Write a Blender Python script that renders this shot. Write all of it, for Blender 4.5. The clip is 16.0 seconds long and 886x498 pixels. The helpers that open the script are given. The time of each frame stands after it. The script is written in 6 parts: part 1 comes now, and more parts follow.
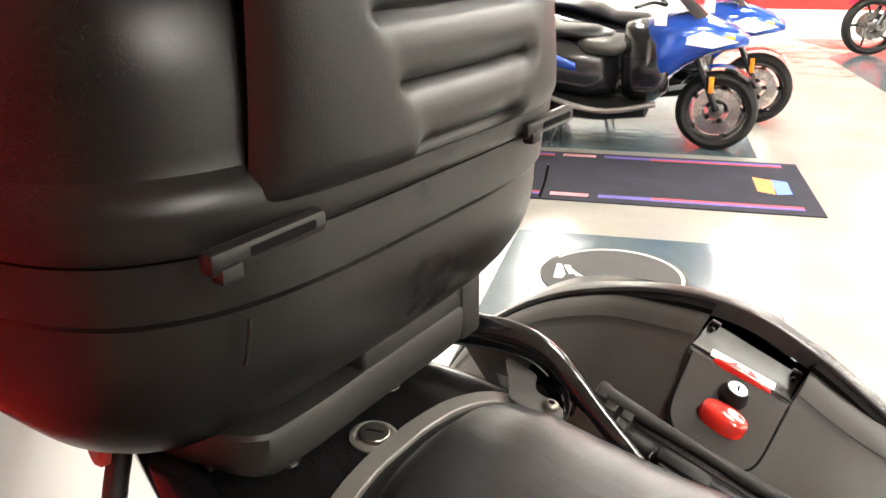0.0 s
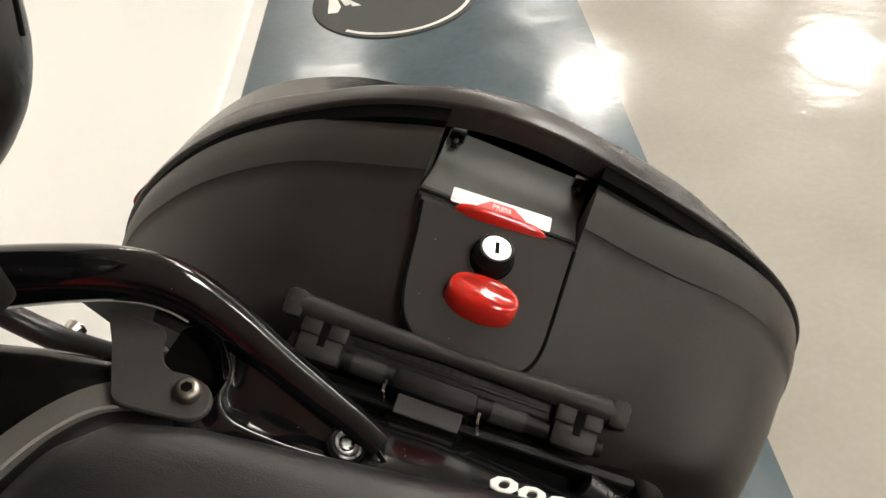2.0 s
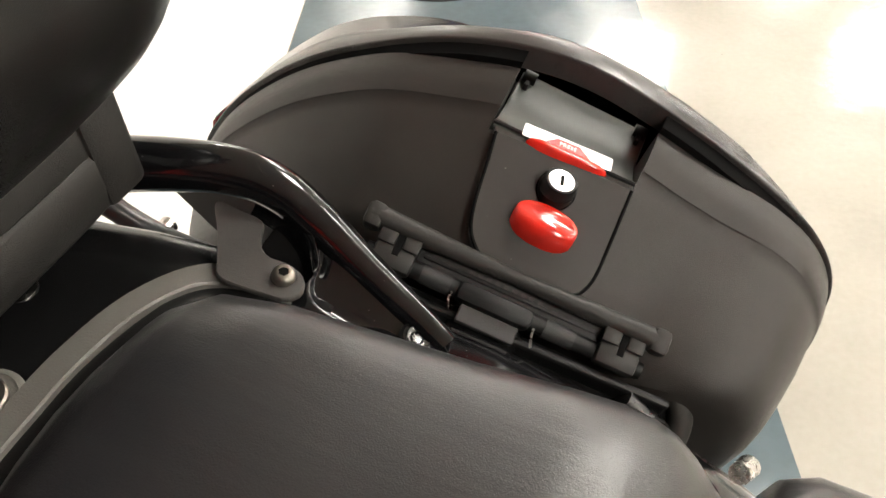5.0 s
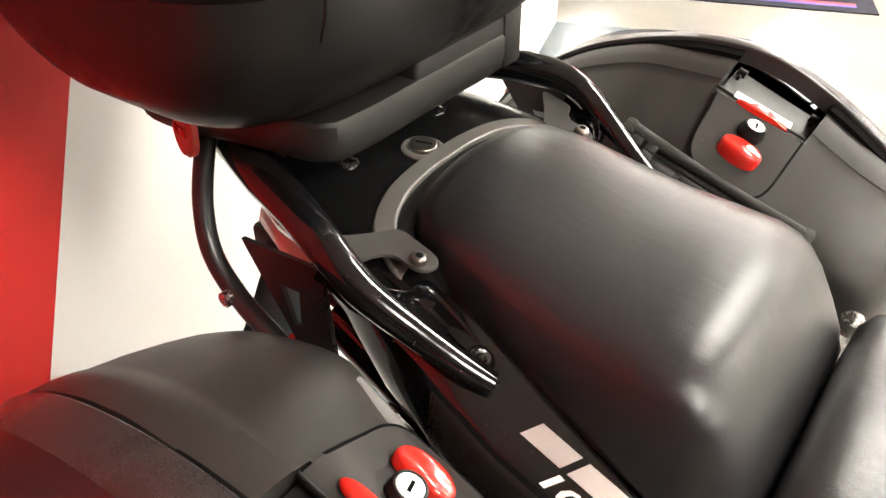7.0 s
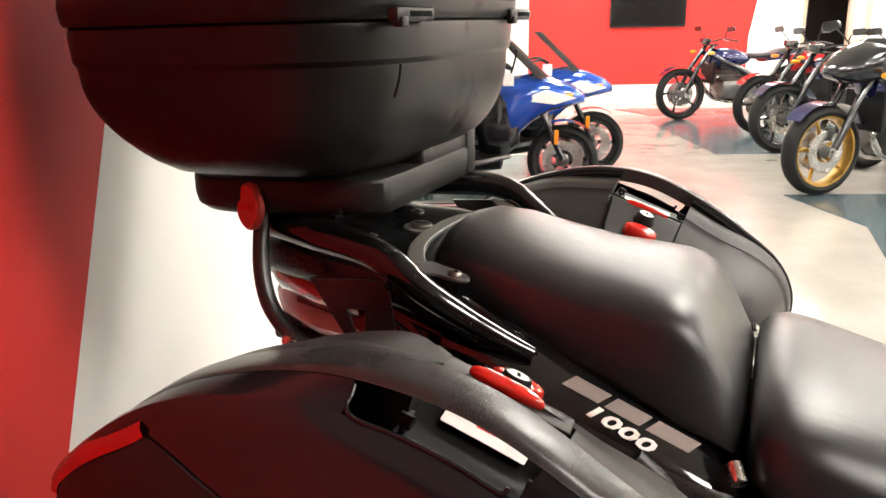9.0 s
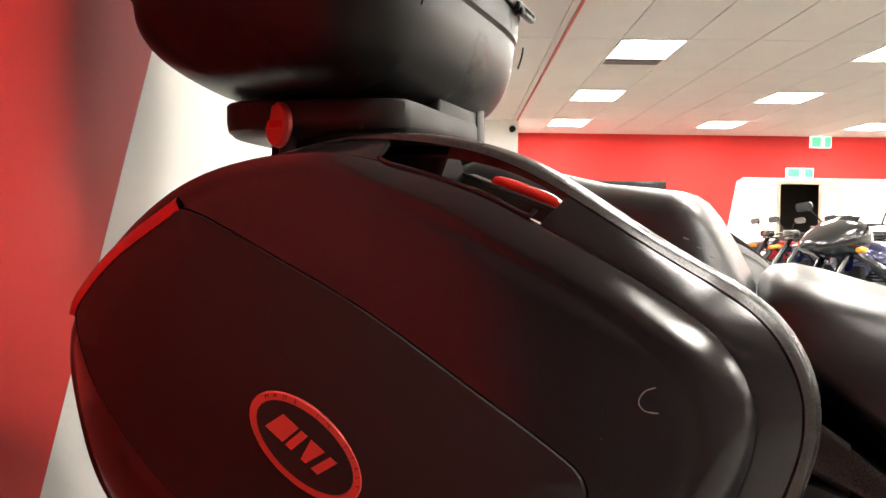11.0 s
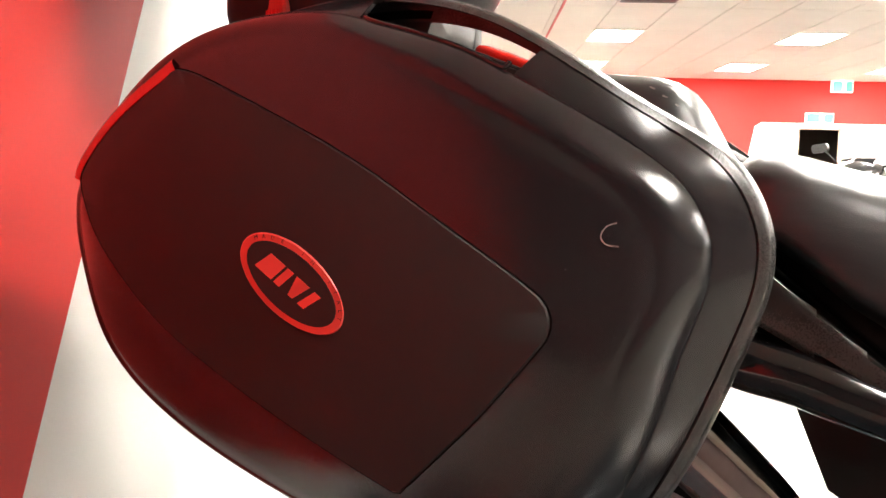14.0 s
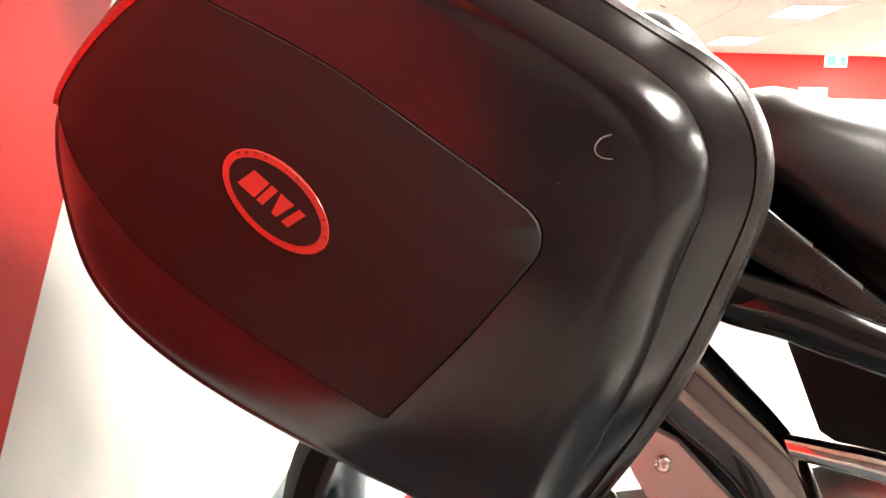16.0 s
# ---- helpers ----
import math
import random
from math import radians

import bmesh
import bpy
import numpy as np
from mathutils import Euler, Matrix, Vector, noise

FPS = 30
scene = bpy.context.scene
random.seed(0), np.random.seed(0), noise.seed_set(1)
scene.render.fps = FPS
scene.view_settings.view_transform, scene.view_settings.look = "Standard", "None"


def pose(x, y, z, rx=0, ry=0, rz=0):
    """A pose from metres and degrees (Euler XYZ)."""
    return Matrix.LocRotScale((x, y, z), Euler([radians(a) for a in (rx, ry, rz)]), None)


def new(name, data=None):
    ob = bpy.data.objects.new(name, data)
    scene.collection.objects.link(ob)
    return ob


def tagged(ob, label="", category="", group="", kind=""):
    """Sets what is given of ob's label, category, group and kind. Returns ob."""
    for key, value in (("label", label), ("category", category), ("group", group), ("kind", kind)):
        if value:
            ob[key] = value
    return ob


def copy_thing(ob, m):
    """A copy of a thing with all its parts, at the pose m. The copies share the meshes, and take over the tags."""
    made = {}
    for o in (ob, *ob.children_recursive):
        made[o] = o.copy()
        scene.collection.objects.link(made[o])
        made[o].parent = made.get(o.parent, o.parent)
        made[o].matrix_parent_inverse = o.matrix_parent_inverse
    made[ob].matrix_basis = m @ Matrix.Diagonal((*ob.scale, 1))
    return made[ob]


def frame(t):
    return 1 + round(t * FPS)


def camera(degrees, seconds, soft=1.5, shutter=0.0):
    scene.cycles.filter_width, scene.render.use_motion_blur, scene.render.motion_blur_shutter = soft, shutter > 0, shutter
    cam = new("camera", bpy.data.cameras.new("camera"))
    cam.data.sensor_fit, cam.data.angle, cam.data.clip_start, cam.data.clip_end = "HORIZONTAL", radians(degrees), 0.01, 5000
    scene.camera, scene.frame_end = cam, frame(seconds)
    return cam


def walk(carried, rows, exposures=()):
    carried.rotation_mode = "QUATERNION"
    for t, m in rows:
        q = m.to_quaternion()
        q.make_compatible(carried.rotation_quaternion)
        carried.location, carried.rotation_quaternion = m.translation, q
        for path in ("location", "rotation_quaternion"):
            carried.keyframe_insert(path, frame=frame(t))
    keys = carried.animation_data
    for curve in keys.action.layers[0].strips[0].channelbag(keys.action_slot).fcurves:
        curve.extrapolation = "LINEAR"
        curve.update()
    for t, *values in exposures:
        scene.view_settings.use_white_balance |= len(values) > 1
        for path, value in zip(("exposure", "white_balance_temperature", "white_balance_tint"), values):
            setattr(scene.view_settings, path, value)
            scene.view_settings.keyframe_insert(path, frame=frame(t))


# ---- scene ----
cam = camera(57.41, 16.0)

PATH = [
    (0.0, pose(0.6660, -0.4197, 1.3404, 67.951, 0.325, 33.658)),
    (0.5, pose(0.6553, -0.2828, 1.3139, 62.615, 1.902, 25.218)),
    (1.0, pose(0.6533, -0.1747, 1.2887, 56.266, 2.984, 20.105)),
    (1.5, pose(0.6444, -0.1067, 1.2702, 50.850, 4.524, 17.525)),
    (2.0, pose(0.6349, -0.0670, 1.2646, 47.473, 5.534, 16.660)),
    (2.5, pose(0.6263, -0.0462, 1.2531, 45.514, 5.328, 16.457)),
    (3.0, pose(0.6212, -0.0312, 1.2483, 43.856, 4.809, 16.164)),
    (5.5, pose(0.6259, -0.2094, 1.2842, 47.891, 1.841, 23.658)),
    (6.0, pose(0.6537, -0.3165, 1.2903, 50.986, 1.202, 27.234)),
    (6.5, pose(0.6834, -0.4247, 1.2899, 52.872, 0.166, 31.259)),
    (7.0, pose(0.7142, -0.5093, 1.3082, 54.528, 0.224, 36.164)),
    (7.5, pose(0.7730, -0.5991, 1.3132, 56.838, 1.370, 38.631)),
    (8.0, pose(0.7685, -0.7066, 1.3146, 61.340, 2.023, 33.750)),
    (8.5, pose(0.7034, -0.7910, 1.2765, 66.546, 1.338, 24.981)),
    (8.7, pose(0.6875, -0.8040, 1.2438, 69.680, 1.339, 23.032)),
    (10.8, pose(0.6928, -0.9055, 0.9122, 88.863, -1.061, 21.422)),
    (11.0, pose(0.6908, -0.9062, 0.9031, 88.587, -0.897, 21.637)),
    (11.5, pose(0.6905, -0.9093, 0.8851, 87.377, -0.668, 22.109)),
    (12.0, pose(0.7009, -0.9126, 0.8726, 86.697, -0.634, 22.248)),
    (12.5, pose(0.7055, -0.9216, 0.8628, 86.406, -0.952, 22.402)),
    (13.0, pose(0.7143, -0.9201, 0.8519, 85.901, -1.210, 22.723)),
    (13.5, pose(0.7225, -0.9261, 0.8459, 85.335, -1.347, 22.772)),
    (14.0, pose(0.7278, -0.9282, 0.8392, 84.863, -1.361, 22.740)),
    (14.5, pose(0.7302, -0.9286, 0.8300, 84.364, -1.475, 22.828)),
    (15.0, pose(0.7311, -0.9282, 0.8249, 83.947, -1.675, 22.722)),
    (15.5, pose(0.7293, -0.9244, 0.8139, 83.611, -1.807, 22.457)),
    (16.0, pose(0.7260, -0.9158, 0.7999, 83.156, -1.679, 22.206)),
]
walk(cam, PATH, exposures=[(0.0, 1.7), (0.25, 1.5), (0.5, 1.22), (1.0, 0.6), (1.5, 0.42), (2.5, 0.55), (3.0, 0.65), (5.5, 1.4), (6.5, 1.78), (8.0, 1.35), (8.7, 1.12), (11.0, 1.22), (12.0, 1.6), (13.5, 1.88), (16.0, 2.25)])

# ---------------------------------------------------------------- world and light
TURN = 20.63                      # the room stands turned against the parked motorcycle
ROOM = pose(0, 0, 0, 0, 0, TURN)
CEIL = 2.39

sky = bpy.data.worlds.new("world")
scene.world = sky
sky.use_nodes = True
sky.node_tree.nodes["Background"].inputs[0].default_value = (0.8, 0.85, 1.0, 1)
sky.node_tree.nodes["Background"].inputs[1].default_value = 0.02
PANEL_POWER = 30.0


# ---------------------------------------------------------------- materials
def material(name, colour, rough=0.5, metal=0.0, vary=0.12, grain=400.0, bump=0.0, blotch=6.0, coat=0.0,
             rough_vary=0.08, dust=0.0, second=None, spec=0.5, wave=None, streak=None, specks=None):
    m = bpy.data.materials.new(name)
    m.use_nodes = True
    nt = m.node_tree
    b = nt.nodes["Principled BSDF"]
    co = nt.nodes.new("ShaderNodeTexCoord")
    fine = nt.nodes.new("ShaderNodeTexNoise")
    fine.inputs["Scale"].default_value = grain
    fine.inputs["Detail"].default_value = 3
    large = nt.nodes.new("ShaderNodeTexNoise")
    large.inputs["Scale"].default_value = blotch
    large.inputs["Detail"].default_value = 5
    for n in (fine, large):
        nt.links.new(co.outputs["Object"], n.inputs["Vector"])
    both = nt.nodes.new("ShaderNodeMath")
    both.operation = "MULTIPLY_ADD"
    both.inputs[1].default_value = 0.45
    nt.links.new(fine.outputs[0], both.inputs[0])
    nt.links.new(large.outputs[0], both.inputs[2])
    ramp = nt.nodes.new("ShaderNodeValToRGB")
    lo = [c * (1 - vary) for c in colour]
    hi = list(second) if second else [min(1, c * (1 + vary) + dust) for c in colour]
    ramp.color_ramp.elements[0].position, ramp.color_ramp.elements[1].position = 0.45, 1.0
    ramp.color_ramp.elements[0].color, ramp.color_ramp.elements[1].color = (*lo, 1), (*hi, 1)
    nt.links.new(both.outputs[0], ramp.inputs[0])
    shade, relief = ramp.outputs[0], None
    if streak:
        # long fine rubbed lines: stretch in three directions and strength
        mp = nt.nodes.new("ShaderNodeMapping")
        mp.inputs["Scale"].default_value = streak[:3]
        lines = nt.nodes.new("ShaderNodeTexNoise")
        lines.inputs["Scale"].default_value, lines.inputs["Detail"].default_value = 1.0, 6
        nt.links.new(co.outputs["Object"], mp.inputs["Vector"])
        nt.links.new(mp.outputs[0], lines.inputs["Vector"])
        cut = nt.nodes.new("ShaderNodeMapRange")
        cut.inputs[1].default_value, cut.inputs[2].default_value, cut.inputs[4].default_value = 0.52, 0.78, streak[3]
        nt.links.new(lines.outputs[0], cut.inputs[0])
        mix = nt.nodes.new("ShaderNodeMix")
        mix.data_type = "RGBA"
        mix.inputs[7].default_value = (0.16, 0.15, 0.145, 1)
        nt.links.new(cut.outputs[0], mix.inputs[0])
        nt.links.new(shade, mix.inputs[6])
        shade, relief = mix.outputs[2], lines.outputs[0]
    if specks:
        # scattered dust and chips: cells to the metre and size
        cells = nt.nodes.new("ShaderNodeTexVoronoi")
        cells.inputs["Scale"].default_value = specks[0]
        nt.links.new(co.outputs["Object"], cells.inputs["Vector"])
        less = nt.nodes.new("ShaderNodeMath")
        less.operation, less.inputs[1].default_value = "LESS_THAN", specks[1]
        nt.links.new(cells.outputs["Distance"], less.inputs[0])
        mix = nt.nodes.new("ShaderNodeMix")
        mix.data_type = "RGBA"
        mix.inputs[7].default_value = (0.22, 0.21, 0.2, 1)
        nt.links.new(less.outputs[0], mix.inputs[0])
        nt.links.new(shade, mix.inputs[6])
        shade = mix.outputs[2]
    nt.links.new(shade, b.inputs["Base Color"])
    rr = nt.nodes.new("ShaderNodeMapRange")
    rr.inputs[1].default_value, rr.inputs[2].default_value = 0.4, 1.0
    rr.inputs[3].default_value, rr.inputs[4].default_value = max(0.01, rough - rough_vary), min(1, rough + rough_vary)
    nt.links.new(both.outputs[0], rr.inputs[0])
    nt.links.new(rr.outputs[0], b.inputs["Roughness"])
    b.inputs["Metallic"].default_value = metal
    b.inputs["Specular IOR Level"].default_value = spec
    b.inputs["Coat Weight"].default_value = coat
    b.inputs["Coat Roughness"].default_value = 0.04
    if bump:
        bp = nt.nodes.new("ShaderNodeBump")
        bp.inputs["Strength"].default_value = bump
        bp.inputs["Distance"].default_value = 0.001
        nt.links.new(fine.outputs[0], bp.inputs["Height"])
        nt.links.new(bp.outputs[0], b.inputs["Normal"])
    if relief and bump:
        rub = nt.nodes.new("ShaderNodeBump")
        rub.inputs["Strength"].default_value, rub.inputs["Distance"].default_value = 0.25, 0.001
        nt.links.new(relief, rub.inputs["Height"])
        nt.links.new(bp.outputs[0], rub.inputs["Normal"])
        nt.links.new(rub.outputs[0], b.inputs["Normal"])
    if wave:
        # slow unevenness that breaks up reflections: scale, strength
        slow = nt.nodes.new("ShaderNodeTexNoise")
        slow.inputs["Scale"].default_value, slow.inputs["Detail"].default_value = wave[0], 3
        nt.links.new(co.outputs["Object"], slow.inputs["Vector"])
        wb = nt.nodes.new("ShaderNodeBump")
        wb.inputs["Strength"].default_value, wb.inputs["Distance"].default_value = wave[1], 0.01
        nt.links.new(slow.outputs[0], wb.inputs["Height"])
        if bump:
            nt.links.new(bp.outputs[0], wb.inputs["Normal"])
        nt.links.new(wb.outputs[0], b.inputs["Normal"])
    return m


def glowing(name, colour, strength):
    m = bpy.data.materials.new(name)
    m.use_nodes = True
    b = m.node_tree.nodes["Principled BSDF"]
    b.inputs["Base Color"].default_value = (*colour, 1)
    b.inputs["Emission Color"].default_value = (*colour, 1)
    b.inputs["Emission Strength"].default_value = strength
    return m


def glass_like(name, colour, rough=0.05, weight=0.9):
    m = bpy.data.materials.new(name)
    m.use_nodes = True
    b = m.node_tree.nodes["Principled BSDF"]
    b.inputs["Base Color"].default_value = (*colour, 1)
    b.inputs["Roughness"].default_value = rough
    b.inputs["Transmission Weight"].default_value = weight
    return m


CASE = material("textured_black_plastic", (0.024, 0.0213, 0.0193), 0.38, grain=1500, bump=0.32, vary=0.3, blotch=9, rough_vary=0.07, dust=0.006, spec=0.22)
HINGEM = material("hinge_black_plastic", (0.021, 0.0195, 0.018), 0.42, grain=1500, bump=0.25, vary=0.3, blotch=20, dust=0.004, spec=0.22)
LOCKPL = material("smooth_lock_plate_plastic", (0.029, 0.0265, 0.0245), 0.42, grain=2200, bump=0.16, vary=0.2, blotch=8, dust=0.004, spec=0.22, specks=(90, 0.03))
CATCHM = material("worn_catch_plastic", (0.045, 0.043, 0.043), 0.5, grain=1600, bump=0.5, vary=0.35, spec=0.4)
RACKPL = material("carrier_black_plastic", (0.014, 0.0132, 0.0123), 0.42, grain=1200, bump=0.35, vary=0.3, blotch=10, spec=0.28)
TAILM = material("tail_black_plastic", (0.005, 0.005, 0.0052), 0.24, grain=700, bump=0.03, vary=0.3, spec=0.32, specks=(45, 0.03))
BELTM = material("greyed_black_plastic", (0.026, 0.0243, 0.0235), 0.27, grain=1500, bump=0.12, vary=0.25, blotch=9, rough_vary=0.04, dust=0.006, spec=0.42)
RAILBOLT = material("dark_steel_bolt", (0.1, 0.1, 0.1), 0.2, metal=1.0, grain=300, vary=0.3, rough_vary=0.08)
LID = material("satin_black_plastic", (0.0085, 0.0082, 0.0098), 0.15, grain=2600, bump=0.05, vary=0.2, blotch=5, rough_vary=0.04, dust=0.003, spec=0.5, specks=(55, 0.018))
INSERT = material("matte_black_insert", (0.012, 0.0108, 0.0106), 0.52, grain=2200, bump=0.3, vary=0.25, blotch=7, rough_vary=0.05, dust=0.003, spec=0.32)
DARK = material("moulded_black", (0.008, 0.008, 0.008), 0.45, grain=900, bump=0.15, vary=0.3, spec=0.22)
TOPBOX = material("grained_black_plastic", (0.0060, 0.0056, 0.0052), 0.29, grain=1500, bump=0.16, vary=0.25, blotch=9, rough_vary=0.05, dust=0.003, spec=0.24)
GREYPL = material("dark_grey_plastic", (0.052, 0.057, 0.052), 0.42, grain=1200, bump=0.2, vary=0.2, spec=0.35)
BOLT = material("dull_steel", (0.26, 0.24, 0.215), 0.36, metal=1.0, grain=700, vary=0.25, rough_vary=0.08)
BRACKM = material("matte_bracket_steel", (0.042, 0.039, 0.037), 0.5, grain=1300, bump=0.25, vary=0.25, blotch=15, dust=0.006, spec=0.3)
TYRE = material("tyre_rubber", (0.012, 0.012, 0.012), 0.75, grain=500, bump=0.3, vary=0.3, spec=0.25)
# near-black that carries the shade of slots, wells, gaps and recesses
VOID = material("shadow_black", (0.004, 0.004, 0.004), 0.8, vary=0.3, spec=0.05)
RUBBER = material("black_rubber", (0.02, 0.02, 0.02), 0.65, grain=700, bump=0.2, vary=0.3)
GREYRUB = material("grey_rubber_seal", (0.11, 0.105, 0.1), 0.5, grain=900, bump=0.2, vary=0.25)
GLOSS = material("gloss_black_paint", (0.004, 0.004, 0.0045), 0.1, spec=0.4, coat=0.25, grain=60, vary=0.3, rough_vary=0.04, dust=0.001, wave=(40, 0.02), specks=(150, 0.05))
PANELLOW = material("satin_black_panel", (0.024, 0.019, 0.0175), 0.28, grain=700, bump=0.04, vary=0.2, spec=0.4, specks=(60, 0.05))
SATIN = material("satin_black_tube", (0.014, 0.014, 0.014), 0.3, grain=500, bump=0.02, vary=0.3)
SEAT = material("black_seat_vinyl", (0.0095, 0.0092, 0.0104), 0.30, grain=1100, bump=0.22, vary=0.3, blotch=7, rough_vary=0.02, dust=0.005, spec=0.52, streak=(9, 130, 130, 0.03))
BACKPAD = material("black_pad_vinyl", (0.007, 0.0067, 0.0066), 0.4, grain=900, bump=0.18, vary=0.2, blotch=9, rough_vary=0.05, dust=0.002, spec=0.35)
BORDER = material("grey_brown_plastic", (0.11, 0.105, 0.095), 0.42, grain=900, bump=0.25, vary=0.15)
STEEL = material("zinc_steel", (0.55, 0.53, 0.5), 0.25, metal=1.0, grain=300, vary=0.2, rough_vary=0.1)
CHROME = material("chrome", (0.75, 0.74, 0.72), 0.08, metal=1.0, grain=80, vary=0.1, rough_vary=0.04)
DARKCHROME = material("dark_polished_steel", (0.3, 0.29, 0.28), 0.07, metal=1.0, grain=80, vary=0.2, rough_vary=0.04)
ALU = material("cast_aluminium", (0.5, 0.48, 0.46), 0.35, metal=1.0, grain=600, bump=0.2, vary=0.15)
KEYFACE = material("nickel_key_face", (0.8, 0.79, 0.76), 0.3, metal=0.35, grain=200, vary=0.06)
RED = material("red_plastic", (0.60, 0.02, 0.012), 0.16, coat=0.7, grain=200, vary=0.1, rough_vary=0.05, wave=(90, 0.05))
REFLECT = material("red_reflector", (0.50, 0.012, 0.014), 0.22, coat=0.4, grain=1400, bump=0.18, vary=0.2)
BADGE = material("red_badge", (0.55, 0.085, 0.07), 0.35, metal=0.2, grain=300, vary=0.06)
WHITE = material("white_label", (0.88, 0.87, 0.84), 0.4, vary=0.04)
SILVERINK = material("silver_decal", (0.3, 0.26, 0.245), 0.35, metal=0.3, vary=0.08)
WHITEINK = material("white_decal", (0.78, 0.77, 0.75), 0.35, vary=0.05)
REDINK = material("red_print", (0.6, 0.02, 0.02), 0.4, vary=0.05)
LENS = material("red_lamp_lens", (0.35, 0.012, 0.012), 0.08, coat=1.0, vary=0.2, grain=500)
CLEARLENS = material("clear_lamp_lens", (0.55, 0.5, 0.48), 0.1, coat=1.0, vary=0.15, grain=400)
AMBER = material("amber_lens", (0.85, 0.28, 0.02), 0.2, coat=0.6, vary=0.1)

FLOOR = material("polished_pale_floor", (0.30, 0.282, 0.252), 0.14, grain=60, vary=0.10, blotch=2.6, rough_vary=0.09, spec=0.6, wave=(6, 0.32), specks=(9, 0.02))
TEAL = material("blue_grey_floor_paint", (0.060, 0.086, 0.099), 0.18, grain=40, vary=0.16, blotch=3.2, rough_vary=0.09, spec=0.55, wave=(6.5, 0.30))
REDFLOOR = material("red_floor_paint", (0.42, 0.05, 0.045), 0.25, grain=26, vary=0.12, blotch=2.2, rough_vary=0.07)
WALLW = material("white_wall_paint", (0.84, 0.825, 0.79), 0.6, grain=260, bump=0.12, vary=0.03, blotch=1.4, specks=(5, 0.012))
WALLR = material("red_wall_paint", (0.64, 0.030, 0.025), 0.62, grain=260, bump=0.12, vary=0.07, blotch=1.3, spec=0.35)
WALLD = material("dull_red_unseen_wall", (0.125, 0.08, 0.075), 0.6, grain=260, bump=0.12, vary=0.06, blotch=1.4)
TILE = material("ceiling_tile", (0.60, 0.565, 0.515), 0.8, grain=320, bump=0.3, vary=0.05, blotch=2)
TILEGRID = material("ceiling_grid", (0.5, 0.42, 0.38), 0.5, vary=0.05)
REDTRIM = material("red_trim", (0.45, 0.05, 0.04), 0.5, vary=0.1)
MATBLACK = material("dark_carpet_mat", (0.024, 0.024, 0.034), 0.95, grain=900, bump=0.8, vary=0.35, spec=0.2)
MATRUB = material("black_rubber_mat", (0.022, 0.022, 0.021), 0.6, grain=500, bump=0.5, vary=0.35, blotch=12)
MATWHITE = material("worn_white_print", (0.6, 0.59, 0.56), 0.6, vary=0.15, blotch=20)
STRIPER = material("red_stripe", (0.5, 0.05, 0.07), 0.85, grain=700, bump=0.5, vary=0.35, blotch=5)
STRIPEP = material("pale_red_stripe", (0.55, 0.24, 0.26), 0.85, grain=700, bump=0.5, vary=0.3, blotch=9)
STRIPEB = material("violet_stripe", (0.1, 0.075, 0.3), 0.85, grain=700, bump=0.5, vary=0.35, blotch=9)
ORANGE = material("orange_print", (0.75, 0.2, 0.06), 0.8, vary=0.1)
BLUEPR = material("blue_print", (0.12, 0.2, 0.65), 0.8, vary=0.1)
GREEN = glowing("exit_sign_green", (0.06, 0.42, 0.2), 0.5)
SIGNW = glowing("exit_sign_white", (0.9, 0.95, 0.9), 0.7)
DOORWOOD = material("pale_wood_door", (0.5, 0.4, 0.3), 0.5, grain=50, vary=0.12)
# dark tone in place of the back room's lack of light
DARKROOM = material("dim_room_colour", (0.1, 0.085, 0.07), 0.7, vary=0.15)
SCREEN = material("black_screen", (0.008, 0.008, 0.008), 0.12, vary=0.1)
PANE = glowing("light_diffuser", (1.0, 0.95, 0.86), PANEL_POWER)
BLUE = material("blue_metallic_paint", (0.012, 0.07, 0.42), 0.2, coat=1.0, metal=0.25, vary=0.12, grain=900)
NAVY = material("navy_metallic_paint", (0.006, 0.009, 0.07), 0.16, coat=1.0, metal=0.3, vary=0.15, grain=900)
REDBODY = material("red_bodywork", (0.45, 0.012, 0.012), 0.16, coat=1.0, vary=0.1)
BIKEBLACK = material("black_bodywork", (0.012, 0.012, 0.014), 0.2, coat=0.8, vary=0.2)
ENGINE = material("engine_metal", (0.16, 0.155, 0.15), 0.4, metal=0.8, grain=120, vary=0.4)
GOLD = material("gold_rim_paint", (0.42, 0.25, 0.06), 0.3, metal=0.7, vary=0.15)
SMOKE = glass_like("smoked_screen", (0.012, 0.012, 0.014), 0.06, 0.25)
MIRRORG = material("mirror_face", (0.55, 0.5, 0.48), 0.06, metal=1.0, vary=0.03)


# ---------------------------------------------------------------- mesh helpers
def thing(name, label, category, group="", base=(0, 0, 0)):
    ob = new(name)
    ob.location = base
    return tagged(ob, label, category, group)


def part(name, bm, mat, parent, label="", smooth=True, sharp=38):
    me = bpy.data.meshes.new(name)
    bmesh.ops.recalc_face_normals(bm, faces=bm.faces)
    if smooth:
        lim = math.cos(radians(sharp))
        for f in bm.faces:
            f.smooth = True
        keep = bm.edges.layers.int.get("keep")
        for e in bm.edges:
            if keep and e[keep]:
                e.smooth = False
            if len(e.link_faces) == 2 and e.link_faces[0].normal.dot(e.link_faces[1].normal) < lim:
                e.smooth = False
    bm.to_mesh(me)
    bm.free()
    me.materials.append(mat)
    ob = new(name, me)
    if parent is not None:
        ob.parent = parent
        if parent.type == "EMPTY":
            ob.location = -parent.location
    if label:
        ob["label"] = label
    return ob


def fixture(name, bm, mat, label, category, smooth=True, matrix=None, sharp=38, kind="structure"):
    ob = part(name, bm, mat, None, "", smooth, sharp)
    if matrix is not None:
        ob.matrix_world = matrix
    return tagged(ob, label, category, kind=kind)


